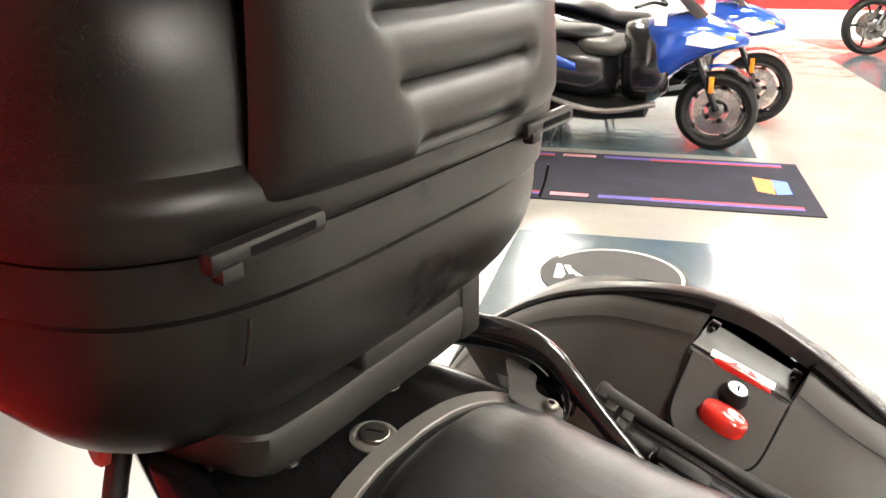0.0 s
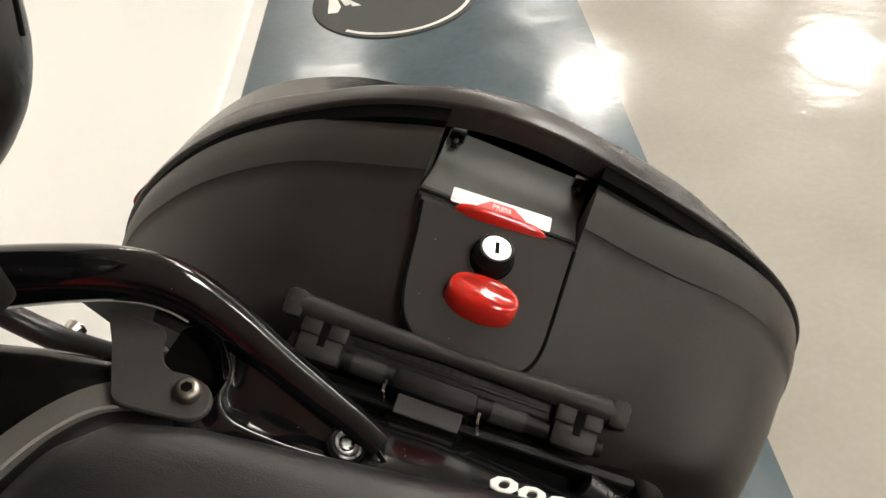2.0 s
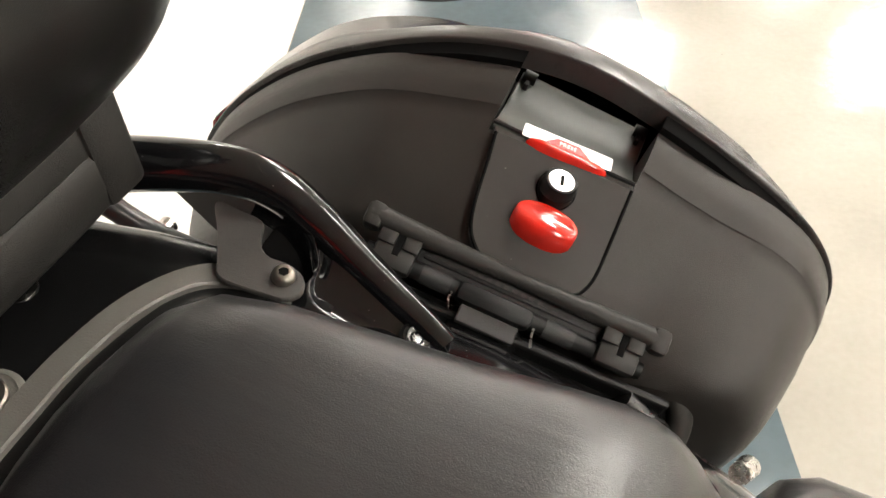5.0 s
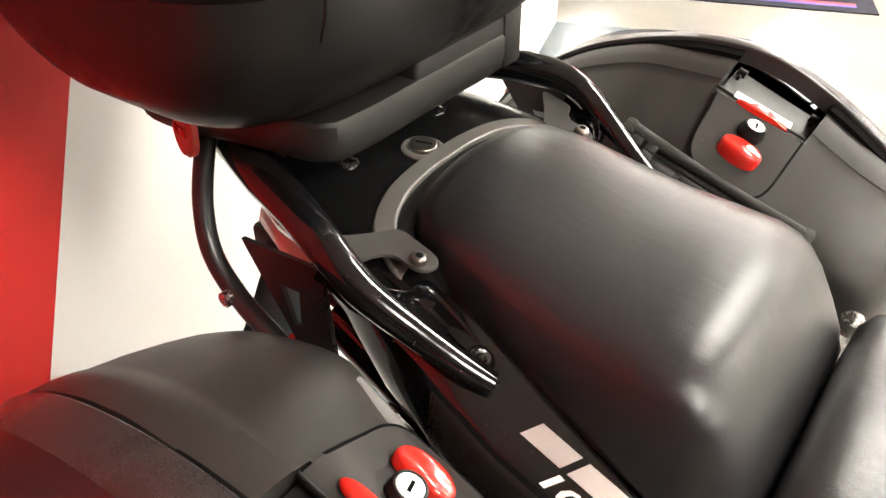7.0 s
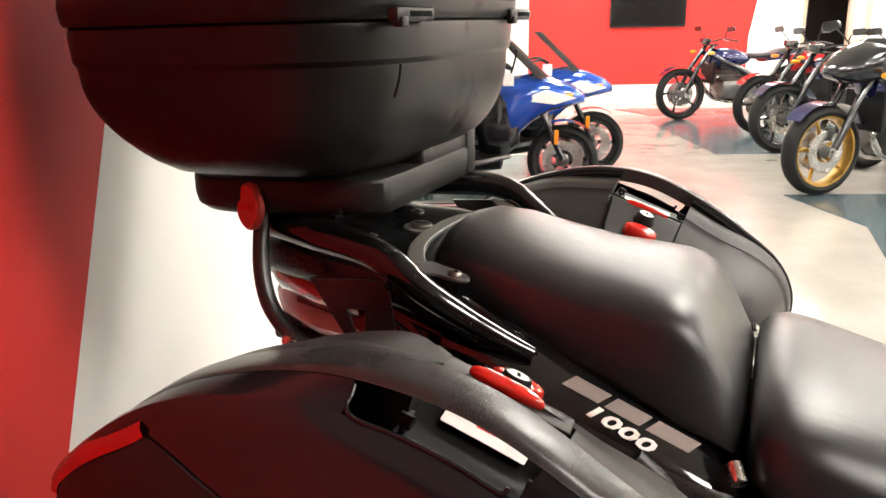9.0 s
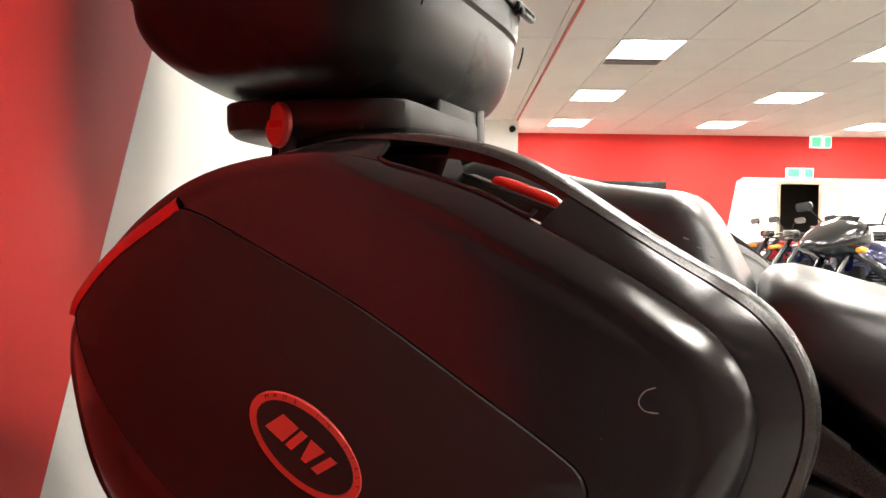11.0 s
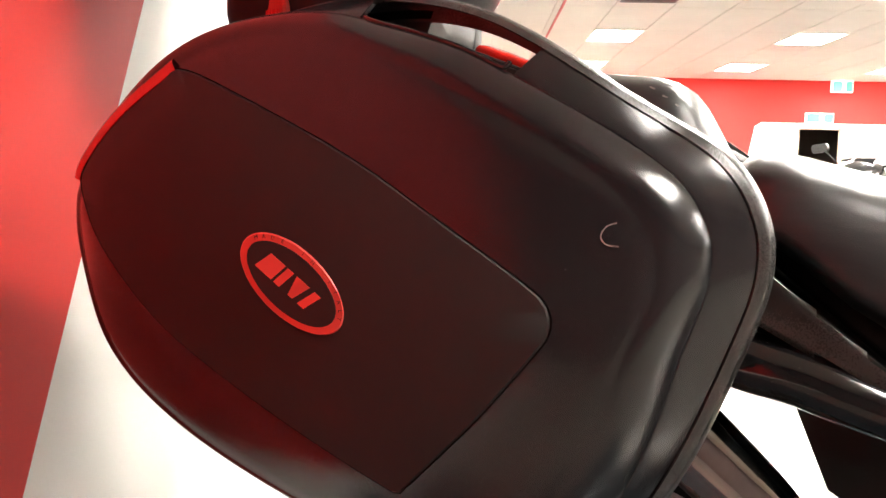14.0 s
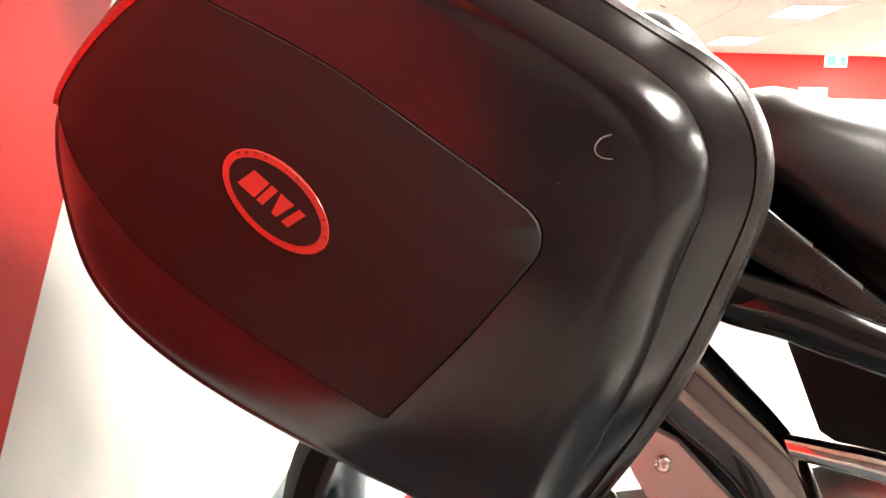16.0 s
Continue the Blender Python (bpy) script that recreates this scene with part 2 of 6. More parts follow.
def spline(ctrl, n, closed=True):
    """n points along a smooth curve through the control points."""
    pts = [Vector(p) for p in ctrl]
    k = len(pts)
    segs = k if closed else k - 1
    dense = []
    for i in range(segs):
        if closed:
            a, b, c, d = pts[i - 1], pts[i], pts[(i + 1) % k], pts[(i + 2) % k]
        else:
            a, b, c, d = pts[max(i - 1, 0)], pts[i], pts[i + 1], pts[min(i + 2, k - 1)]
        for j in range(16):
            t = j / 16
            dense.append(0.5 * ((2 * b) + (c - a) * t + (2 * a - 5 * b + 4 * c - d) * t * t + (3 * b - a - 3 * c + d) * t ** 3))
    dense.append(pts[0].copy() if closed else pts[-1].copy())
    run = [0.0]
    for p, q in zip(dense, dense[1:]):
        run.append(run[-1] + (q - p).length)
    out, j = [], 0
    count = n if closed else n - 1
    for i in range(n):
        s = run[-1] * i / count
        while j < len(run) - 2 and run[j + 1] < s:
            j += 1
        f = (s - run[j]) / max(1e-9, run[j + 1] - run[j])
        out.append(dense[j].lerp(dense[j + 1], min(1, max(0, f))))
    return out


def loft(bm, rings, caps=(True, True), closed=True, crease=(), skip=()):
    rows = [[bm.verts.new(p) for p in r] for r in rings]
    n = len(rows[0])
    keep = bm.edges.layers.int.new("keep") if crease else None
    for k, (a, b) in enumerate(zip(rows, rows[1:])):
        for i in range(n if closed else n - 1):
            if (k, i) in skip:
                continue
            j = (i + 1) % n
            bm.faces.new((a[i], a[j], b[j], b[i]))
    for k in crease:
        for i in range(n):
            e = bm.edges.get((rows[k][i], rows[k][(i + 1) % n]))
            if e:
                e[keep] = 1
    for want, row in ((caps[0], rows[0]), (caps[1], rows[-1])):
        if want:
            c = bm.verts.new(sum((v.co for v in row), Vector()) / n)
            for i in range(n):
                bm.faces.new((row[i], row[(i + 1) % n], c))
    return bm


def tube(path, radius, n=12, steps=None, bm=None, flat=1.0, up=(0, 0, 1)):
    """A round bar along the points; radius may be a list, one for each control point."""
    bm = bm or bmesh.new()
    steps = steps or max(8, 6 * len(path))
    r = radius if isinstance(radius, (list, tuple)) else [radius] * len(path)
    pts = spline(path, steps, closed=False)
    rads = [p.x for p in spline([(a, 0, 0) for a in r], steps, closed=False)] if len(set(r)) > 1 else [r[0]] * steps
    rings = []
    side = None
    for i, p in enumerate(pts):
        d = (pts[min(i + 1, steps - 1)] - pts[max(i - 1, 0)]).normalized()
        s = d.cross(Vector(up))
        s = s.normalized() if s.length > 0.05 else (side or Vector((1, 0, 0)))
        side = s
        u = s.cross(d).normalized()
        rings.append([p + rads[i] * (math.cos(6.28318 * k / n) * s + flat * math.sin(6.28318 * k / n) * u) for k in range(n)])
    return loft(bm, rings)


def box(a, b, bevel=0.0, m=None, bm=None, seg=2):
    bm = bm or bmesh.new()
    lo, hi = Vector(a), Vector(b)
    made = bmesh.ops.create_cube(bm, size=1.0, matrix=Matrix.Translation((lo + hi) / 2) @ Matrix.Diagonal((*(hi - lo), 1)))
    vs = made["verts"]
    if bevel:
        es = {e for v in vs for e in v.link_edges}
        res = bmesh.ops.bevel(bm, geom=list(es), offset=bevel, segments=seg, profile=0.5, affect="EDGES")
        vs = list({v for f in res["faces"] for v in f.verts} | {v for v in vs if v.is_valid})
    if m is not None:
        bmesh.ops.transform(bm, matrix=m, verts=vs)
    return bm


def disc_stack(profile, m, n=24, bm=None):
    """Turned shape: (radius, height) pairs round the local z of m."""
    bm = bm or bmesh.new()
    rings = [[m @ Vector((r * math.cos(6.28318 * k / n), r * math.sin(6.28318 * k / n), h)) for k in range(n)] for r, h in profile]
    return loft(bm, rings)


def frame_from(p, x, z):
    """A pose at p with its local x and z along the given directions."""
    z = Vector(z).normalized()
    x = Vector(x)
    x = (x - z * x.dot(z)).normalized()
    y = z.cross(x)
    return Matrix(((x.x, y.x, z.x, p[0]), (x.y, y.y, z.y, p[1]), (x.z, y.z, z.z, p[2]), (0, 0, 0, 1)))


def plate(outline, thick, m, bm=None, bevel=0.0):
    """A flat piece with the given outline in local x, y, as thick as said along local z."""
    bm = bm or bmesh.new()
    n = len(outline)
    c = Vector((sum(p[0] for p in outline) / n, sum(p[1] for p in outline) / n, 0))
    rings = [[m @ Vector((p[0], p[1], 0)) for p in outline]]
    if bevel:
        rings.append([m @ Vector((p[0], p[1], thick - bevel)) for p in outline])
        ins = []
        for p in outline:
            d = Vector((p[0], p[1], 0)) - c
            d = d * (1 - bevel / max(d.length, 1e-6))
            ins.append(m @ (c + d + Vector((0, 0, thick))))
        rings.append(ins)
    else:
        rings.append([m @ Vector((p[0], p[1], thick)) for p in outline])
    rows = [[bm.verts.new(p) for p in r] for r in rings]
    for a, b in zip(rows, rows[1:]):
        for i in range(n):
            bm.faces.new((a[i], a[(i + 1) % n], b[(i + 1) % n], b[i]))
    bm.faces.new(rows[0][::-1])
    bm.faces.new(rows[-1])
    return bm


def ellipse(a, b, n=32, turn=0.0):
    c, s = math.cos(turn), math.sin(turn)
    return [(a * math.cos(t) * c - b * math.sin(t) * s, a * math.cos(t) * s + b * math.sin(t) * c) for t in (6.28318 * i / n for i in range(n))]


def rounded(w, h, r, k=5):
    out = []
    for cx, cy, a0 in ((w / 2 - r, h / 2 - r, 0), (-w / 2 + r, h / 2 - r, 90), (-w / 2 + r, -h / 2 + r, 180), (w / 2 - r, -h / 2 + r, 270)):
        for i in range(k + 1):
            a = radians(a0 + 90 * i / k)
            out.append((cx + r * math.cos(a), cy + r * math.sin(a)))
    return out


def lettering(text, size, m, depth=0.0004, bold=0.0):
    cu = bpy.data.curves.new("lettering", "FONT")
    cu.body, cu.size, cu.extrude, cu.resolution_u, cu.offset = text, size, depth, 2, bold
    cu.align_x, cu.align_y = "CENTER", "CENTER"
    ob = bpy.data.objects.new("lettering", cu)
    me = bpy.data.meshes.new_from_object(ob)
    bpy.data.objects.remove(ob)
    bm = bmesh.new()
    bm.from_mesh(me)
    bmesh.ops.transform(bm, matrix=m, verts=bm.verts)
    bpy.data.meshes.remove(me)
    return bm


def carve(ob, cutters):
    """Cuts the closed cutter shapes out of ob's mesh."""
    made = []
    for bm in cutters:
        me = bpy.data.meshes.new("cutter")
        bmesh.ops.recalc_face_normals(bm, faces=bm.faces)
        bm.to_mesh(me)
        bm.free()
        c = new("cutter", me)
        made.append(c)
        mod = ob.modifiers.new("cut", "BOOLEAN")
        mod.operation, mod.object, mod.solver = "DIFFERENCE", c, "EXACT"
    parent, loc = ob.parent, ob.location.copy()
    ob.parent, ob.location = None, (0, 0, 0)
    bpy.context.view_layer.update()
    me = bpy.data.meshes.new_from_object(ob.evaluated_get(bpy.context.evaluated_depsgraph_get()))
    ob.modifiers.clear()
    old, ob.data = ob.data, me
    bpy.data.meshes.remove(old)
    ob.parent, ob.location = parent, loc
    for c in made:
        me2 = c.data
        bpy.data.objects.remove(c)
        bpy.data.meshes.remove(me2)
    bm = bmesh.new()
    bm.from_mesh(ob.data)
    for e in bm.edges:
        if len(e.link_faces) == 2 and e.link_faces[0].normal.dot(e.link_faces[1].normal) < 0.8:
            e.smooth = False
    for f in bm.faces:
        f.smooth = True
    bm.to_mesh(ob.data)
    bm.free()


def slab(name, a, b, mat, label, category, bevel=0.0):
    return fixture(name, box(a, b, bevel), mat, label, category, smooth=False, matrix=ROOM)


# ---------------------------------------------------------------- the room
X0, X1, Y0, Y1 = -3.6, 11.5, -3.6, 11.3
slab("floor", (X0, Y0, -0.2), (X1, Y1, 0), FLOOR, "polished pale grey concrete showroom floor", "floor")


def floor_paint(name, outline, mat, label, category, h=0.004):
    bm = plate(outline, h, Matrix.Identity(4))
    return fixture(name, bm, mat, label, category, smooth=False, matrix=ROOM)


floor_paint("floor_bay", [(-0.12, -1.2), (1.08, -1.2), (1.08, 2.9), (0.015, 2.9)], TEAL, "blue-grey painted parking bay on the floor", "floor marking")
floor_paint("floor_bay", [(-2.5, 4.42), (1.25, 4.42), (1.25, 6.3), (-2.5, 6.3)], TEAL, "blue-grey painted parking bay under the scooter", "floor marking")
floor_paint("floor_bay", [(2.56, 6.25), (6.5, 6.25), (6.5, 9.3), (2.9, 9.3), (2.45, 8.6)], TEAL, "blue-grey painted parking bay under motorcycles", "floor marking")
floor_paint("floor_bay", [(2.5, 4.5), (6.5, 4.5), (6.5, 2.2), (2.2, 2.2), (2.65, 3.6)], TEAL, "blue-grey painted parking bay under motorcycles", "floor marking")
floor_paint("floor_patch", [(2.3, 10.1), (4.2, 10.1), (4.2, 9.32), (2.62, 9.32)], REDFLOOR, "red painted patch of floor by the wall", "floor marking")

# the wall behind the parked motorcycle: white, with a red field whose edge leans
WT = 0.14
WM = ROOM @ pose(-0.003, 2.91, 0, 0, 0, -2)
WL = Y0 - 3.0
fixture("wall_west", box((-WT, WL, 0), (0, 0, CEIL)), WALLW, "white painted showroom wall end, faintly scuffed", "wall", smooth=False, matrix=WM)
lean = [(-3.19 - 0.56 / 1.9, 0.0), (-3.19 + (CEIL - 0.56) / 1.9, CEIL), (-5.3, CEIL), (-5.3, 0.0)]
bm = plate(lean, 0.004, Matrix(((0, 0, 1, 0), (1, 0, 0, 0), (0, 1, 0, 0), (0, 0, 0, 1))))
fixture("wall_paint", bm, WALLR, "red painted field with a leaning edge on the wall", "wall paint", smooth=False, matrix=WM)
# out of view: dull end added so the case lid mirrors less red
fixture("wall_paint", box((0, WL, 0.0), (0.004, -5.3, CEIL)), WALLD, "unseen dull wall end, added to cut red reflections", "wall paint", smooth=False, matrix=WM)
fixture("baseboard", box((0, WL, 0.0), (0.016, 0, 0.1), 0.003), WALLW, "white painted skirting board", "baseboard", smooth=False, matrix=WM)
# behind the camera, unseen; the south wall's dull red is set for reflections
slab("wall_south", (X0, Y0 - 0.15, 0), (X1, Y0, CEIL), WALLD, "dull red painted showroom wall", "wall")
slab("wall_east", (X1, Y0, 0), (X1 + 0.15, Y1, CEIL), WALLW, "white painted showroom wall", "wall")
slab("wall_far_west", (X0 - 0.15, Y0, 0), (X0, Y1, CEIL), WALLW, "white painted showroom wall", "wall")
# far wall with a doorway
DX0, DX1, DZ = 5.2, 6.12, 1.69
slab("wall_north", (X0, Y1, 0), (DX0, Y1 + 0.15, CEIL), WALLR, "red painted far wall of the showroom", "wall")
slab("wall_north_end", (DX1, Y1, 0), (X1, Y1 + 0.15, CEIL), WALLR, "red painted far wall of the showroom", "wall")
slab("wall_north_lintel", (DX0, Y1, DZ), (DX1, Y1 + 0.15, CEIL), WALLR, "red painted wall above a doorway", "wall")


def north_panel(name, outline, mat, label, off=0.006):
    bm = plate(outline, off, Matrix(((1, 0, 0, 0), (0, 0, -1, Y1), (0, 1, 0, 0), (0, 0, 0, 1))))
    return fixture(name, bm, mat, label, "wall paint", smooth=False, matrix=ROOM)


north_panel("wall_paint", [(1.13, 0), (4.42, 0), (4.42, 0.23), (1.13, 0.23)], WALLW, "white painted band along the foot of the wall")
north_panel("wall_paint", [(4.42, 0), (DX0 - 0.03, 0), (DX0 - 0.03, 1.76), (4.66, 1.76), (4.56, 1.7), (4.42, 0.9)], WALLW, "white painted field beside the doorway")
north_panel("wall_paint", [(DX1 + 0.03, 0), (X1, 0), (X1, 1.76), (DX1 + 0.03, 1.76)], WALLW, "white painted field beside the doorway")
north_panel("wall_paint", [(DX0 - 0.03, DZ + 0.03), (DX1 + 0.03, DZ + 0.03), (DX1 + 0.03, 1.76), (DX0 - 0.03, 1.76)], WALLW, "white painted strip above the doorway")
# door frame, room behind dimmed by its dark colour, leaf standing open
bm = box((DX0 - 0.03, Y1 - 0.02, 0), (DX0 + 0.02, Y1 + 0.15, DZ + 0.03))
box((DX1 - 0.02, Y1 - 0.02, 0), (DX1 + 0.03, Y1 + 0.15, DZ + 0.03), bm=bm)
box((DX0 + 0.02, Y1 - 0.02, DZ - 0.02), (DX1 - 0.02, Y1 + 0.15, DZ + 0.03), bm=bm)
fixture("door_frame", bm, DOORWOOD, "pale wooden door frame", "door frame", smooth=False, matrix=ROOM)
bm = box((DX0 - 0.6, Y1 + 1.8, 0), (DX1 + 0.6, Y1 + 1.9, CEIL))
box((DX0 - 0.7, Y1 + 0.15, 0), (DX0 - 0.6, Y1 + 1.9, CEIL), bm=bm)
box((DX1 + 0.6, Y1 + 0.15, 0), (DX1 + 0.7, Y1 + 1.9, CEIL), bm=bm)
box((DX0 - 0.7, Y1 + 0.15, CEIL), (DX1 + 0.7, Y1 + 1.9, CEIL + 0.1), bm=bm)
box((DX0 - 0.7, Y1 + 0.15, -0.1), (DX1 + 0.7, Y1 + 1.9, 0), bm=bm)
fixture("back_room", bm, DARKROOM, "room behind the open doorway, its dimness put into dark walls", "room", smooth=False, matrix=ROOM)
leaf = thing("door_1", "pale wooden door with a glazed panel, standing open", "door", base=ROOM @ Vector((DX1, Y1, 0)))
leaf["kind"] = "structure"
DM = ROOM @ pose(DX1 - 0.02, Y1 - 0.02, 0, 0, 0, 215)
bm = box((0, 0, 0.02), (0.12, 0.04, DZ - 0.02), 0.003, DM)
box((0.42, 0, 0.02), (0.54, 0.04, DZ - 0.02), 0.003, DM, bm)
box((0.12, 0, 0.02), (0.42, 0.04, 0.85), 0.003, DM, bm)
box((0.12, 0, DZ - 0.15), (0.42, 0.04, DZ - 0.02), 0.003, DM, bm)
part("leaf", bm, DOORWOOD, leaf, smooth=False)
part("pane", box((0.12, 0.016, 0.85), (0.42, 0.024, DZ - 0.15), 0, DM), WHITE, leaf, "frosted white pane", smooth=False)
# pier beside the far wall
slab("wall_pier", (X0, 9.9, 0), (1.13, Y1, CEIL), WALLW, "white painted wall pier", "wall")

# ceiling: tiles with fine joints, one mesh
slab("ceiling", (X0, Y0, CEIL + 0.012), (X1, Y1, CEIL + 0.15), TILEGRID, "white tiled suspended showroom ceiling", "ceiling")
bm = bmesh.new()
GX, GY = 0.52, 1.13
LIGHTS = []
for i in range(-7, 20):
    for j in range(-7, 10):
        x, y = 1.57 + i * GX, 5.2 + j * GY
        lit = i % 4 == 0 and j % 2 == 0
        x0, x1, y0, y1 = max(X0, x + 0.004), min(X1, x + GX - 0.004), max(Y0, y + 0.004), min(Y1, y + GY - 0.004)
        if x1 - x0 < 0.02 or y1 - y0 < 0.02:
            continue
        if x1 <= 1.13 and y0 > 9.9:
            continue
        if lit and x > 0.3 or (lit and y > 3 and x > -3):
            LIGHTS.append((x + GX / 2, y + 0.36))
            y0 = y + 0.72
        box((x0, y0, CEIL), (x1, y1, CEIL + 0.012), bm=bm)
fixture("ceiling_tiles", bm, TILE, "off-white mineral ceiling tiles with fine joints", "ceiling", smooth=False, matrix=ROOM)
fixture("ceiling_trim", box((1.105, 2.9, CEIL - 0.012), (1.125, 9.9, CEIL)), REDTRIM, "thin red strip along the ceiling", "trim", smooth=False, matrix=ROOM)
first = None
for x, y in LIGHTS:
    m = ROOM @ pose(x, y, CEIL)
    if first is None:
        first = thing("ceiling_light", "square recessed white ceiling light panel, switched on", "ceiling light", "ceiling lights")
        bm = bmesh.new()
        for a, b in (((-0.26, -0.35, -0.006), (0.26, -0.325, 0.012)), ((-0.26, 0.325, -0.006), (0.26, 0.35, 0.012)),
                     ((-0.26, -0.325, -0.006), (-0.24, 0.325, 0.012)), ((0.24, -0.325, -0.006), (0.26, 0.325, 0.012))):
            box(a, b, 0.002, bm=bm)
        part("frame", bm, WHITE, first, smooth=False)
        part("diffuser", box((-0.24, -0.325, 0.0), (0.24, 0.325, 0.006)), PANE, first, "glowing white diffuser", smooth=False)
        first.matrix_world = m
    else:
        copy_thing(first, m)


# ---------------------------------------------------------------- side cases
CASE_OUT = [(0.156, 0.802), (0.196, 0.862), (0.250, 0.908), (0.315, 0.944), (0.40, 0.970), (0.47, 0.9765), (0.53, 0.9665), (0.59, 0.939),
            (0.65, 0.901), (0.70, 0.862), (0.724, 0.822), (0.727, 0.780), (0.712, 0.728), (0.682, 0.650), (0.645, 0.582), (0.605, 0.528),
            (0.555, 0.515), (0.49, 0.540), (0.40, 0.576), (0.294, 0.618), (0.212, 0.656), (0.168, 0.694), (0.152, 0.756)]
CN = 168
RIM = [(p.x, p.y) for p in spline([(x, z, 0) for x, z in CASE_OUT], CN)]
MID = (0.43, 0.745)


def smooth_step(a, b, v):
    t = min(1, max(0, (v - a) / (b - a)))
    return t * t * (3 - 2 * t)


def dome(x, z):
    """How far out the lid's face stands at x, z; below a curved crease it turns in."""
    dx, dz = x - 0.38, z - 0.775
    u, v = 0.94 * dx - 0.342 * dz, 0.342 * dx + 0.94 * dz
    e = 0.6 - x
    drop = max(0.0, 0.576 + 0.34 * e + 0.5 * e * e + 1.5 * max(0.0, e - 0.36) ** 2 - z) / math.hypot(1, 0.34 + e) if e > -0.04 else 0.0
    return 0.464 - (0.44 if u > 0 else 1.2) * u * u - (1.04 if v > 0 else 1.0) * v * v - 0.25 * drop


def inward(i, d):
    """The rim's point i moved inwards by d, square to the rim."""
    (ax, az), (bx, bz), (x, z) = RIM[i - 1], RIM[(i + 1) % CN], RIM[i]
    tx, tz = bx - ax, bz - az
    n = math.hypot(tx, tz)
    square, rest = min(d, 0.02), max(0.0, d - 0.02)
    x, z = x + square * tz / n, z - square * tx / n
    mx, mz = MID[0] - x, MID[1] - z
    r = math.hypot(mx, mz)
    return x + mx / r * rest, z + mz / r * rest


def along_rim(top, low, front):
    """A value for each point of the rim from (x, value) pairs along its top and its bottom."""
    def pick(pairs, x):
        if x <= pairs[0][0]:
            return pairs[0][1]
        for (xa, va), (xb, vb) in zip(pairs, pairs[1:]):
            if x <= xb:
                return va + (vb - va) * smooth_step(xa, xb, x) * 0.5 + (vb - va) * 0.5 * (x - xa) / (xb - xa)
        return pairs[-1][1]
    raw = [pick(top, x) if z > 0.80 else pick(low, x) if x < 0.70 and z < 0.72 + 0.1 * (0.7 - x) else front if x > 0.5 else pick(top, 0) for x, z in RIM]
    for _ in range(14):
        raw = [(raw[i - 1] + 2 * raw[i] + raw[(i + 1) % CN]) / 4 for i in range(CN)]
    return raw


CREST = along_rim(((0.26, 0.014), (0.32, 0.016), (0.37, 0.023), (0.437, 0.045), (0.495, 0.061), (0.545, 0.067), (0.585, 0.069), (0.625, 0.068), (0.66, 0.069), (0.69, 0.072)),
                  ((0.35, 0.010), (0.46, 0.017), (0.55, 0.032), (0.60, 0.052), (0.645, 0.064), (0.682, 0.065)), 0.068)
LEDGE = along_rim(((0.30, 0.0015), (0.36, 0.007), (0.43, 0.018), (0.465, 0.034), (0.50, 0.040), (0.54, 0.041), (0.575, 0.043), (0.61, 0.044), (0.64, 0.041), (0.66, 0.040)),
                  ((0.35, 0.002), (0.46, 0.007), (0.58, 0.015), (0.63, 0.021), (0.67, 0.029), (0.70, 0.031)), 0.037)
RISE = along_rim(((0.30, 0.82), (0.40, 0.66), (0.47, 0.42), (0.70, 0.40)), ((0.40, 0.80), (0.55, 0.60), (0.66, 0.42)), 0.40)     # the ledge's share of the lid's height
FOOT = along_rim(((0.30, 0.001), (0.42, 0.004), (0.47, 0.0114), (0.70, 0.0114)), ((0.40, 0.001), (0.55, 0.006), (0.68, 0.0114)), 0.0114)
BELT = [0.3655 + 0.0325 * smooth_step(0.84, 0.935, z) for x, z in RIM]
WIDER = [max(0.0, 0.3815 - b) * smooth_step(0.58, 0.68, x) * smooth_step(0.55, 0.66, z) for b, (x, z) in zip(BELT, RIM)]      # the right-hand belt is wider at the front
SHALLOW = [0.0088 * smooth_step(0.30, 0.385, x) * (1 - 0.33 * smooth_step(0.45, 0.50, x)) * smooth_step(0.655, 0.60, x) if z > 0.85 else 0.0 for x, z in RIM]     # the left-hand belt is narrower along its top
SINK = [0.0078 * smooth_step(0.36, 0.45, x) * smooth_step(0.68, 0.61, x) if z > 0.85 else 0.0 for x, z in RIM]      # the shell lies lower round the lock


# the right-hand case has a lower, flatter rim over its handle
DROP = along_rim(((0.34, 0.0), (0.45, 0.005), (0.51, 0.0085), (0.57, 0.0105), (0.62, 0.0145), (0.66, 0.012), (0.70, 0.004)), ((0.46, 0.0), (0.70, 0.0)), 0.0)


def dropped(i, d, s):
    return d + DROP[i] * max(0.0, 1 - d / 0.036) if s < 0 else d


def ring_at(y, inset, s):
    out = []
    for i in range(CN):
        d = dropped(i, inset(i) if callable(inset) else inset, s)
        x, z = inward(i, d)
        out.append(Vector((x, s * (y(i, x, z) if callable(y) else y), z)))
    return out


BASE_SECTION = ((0.3575, 0.009), (0.3565, 0.0055), (0.353, 0.0058), (0.342, 0.0075), (0.333, 0.0105), (0.3225, 0.0162), (0.3220, 0.0175), (0.313, 0.0235), (0.283, 0.038), (0.255, 0.056), (0.237, 0.070), (0.223, 0.085), (0.214, 0.104), (0.208, 0.132))


SLOPE = radians(20.5)
TX, TZ = math.cos(SLOPE), -math.sin(SLOPE)          # along the case's top, forwards
NX, NZ = math.sin(SLOPE), math.cos(SLOPE)           # out of the case's top
TOPC = (0.5335, 0.9535)


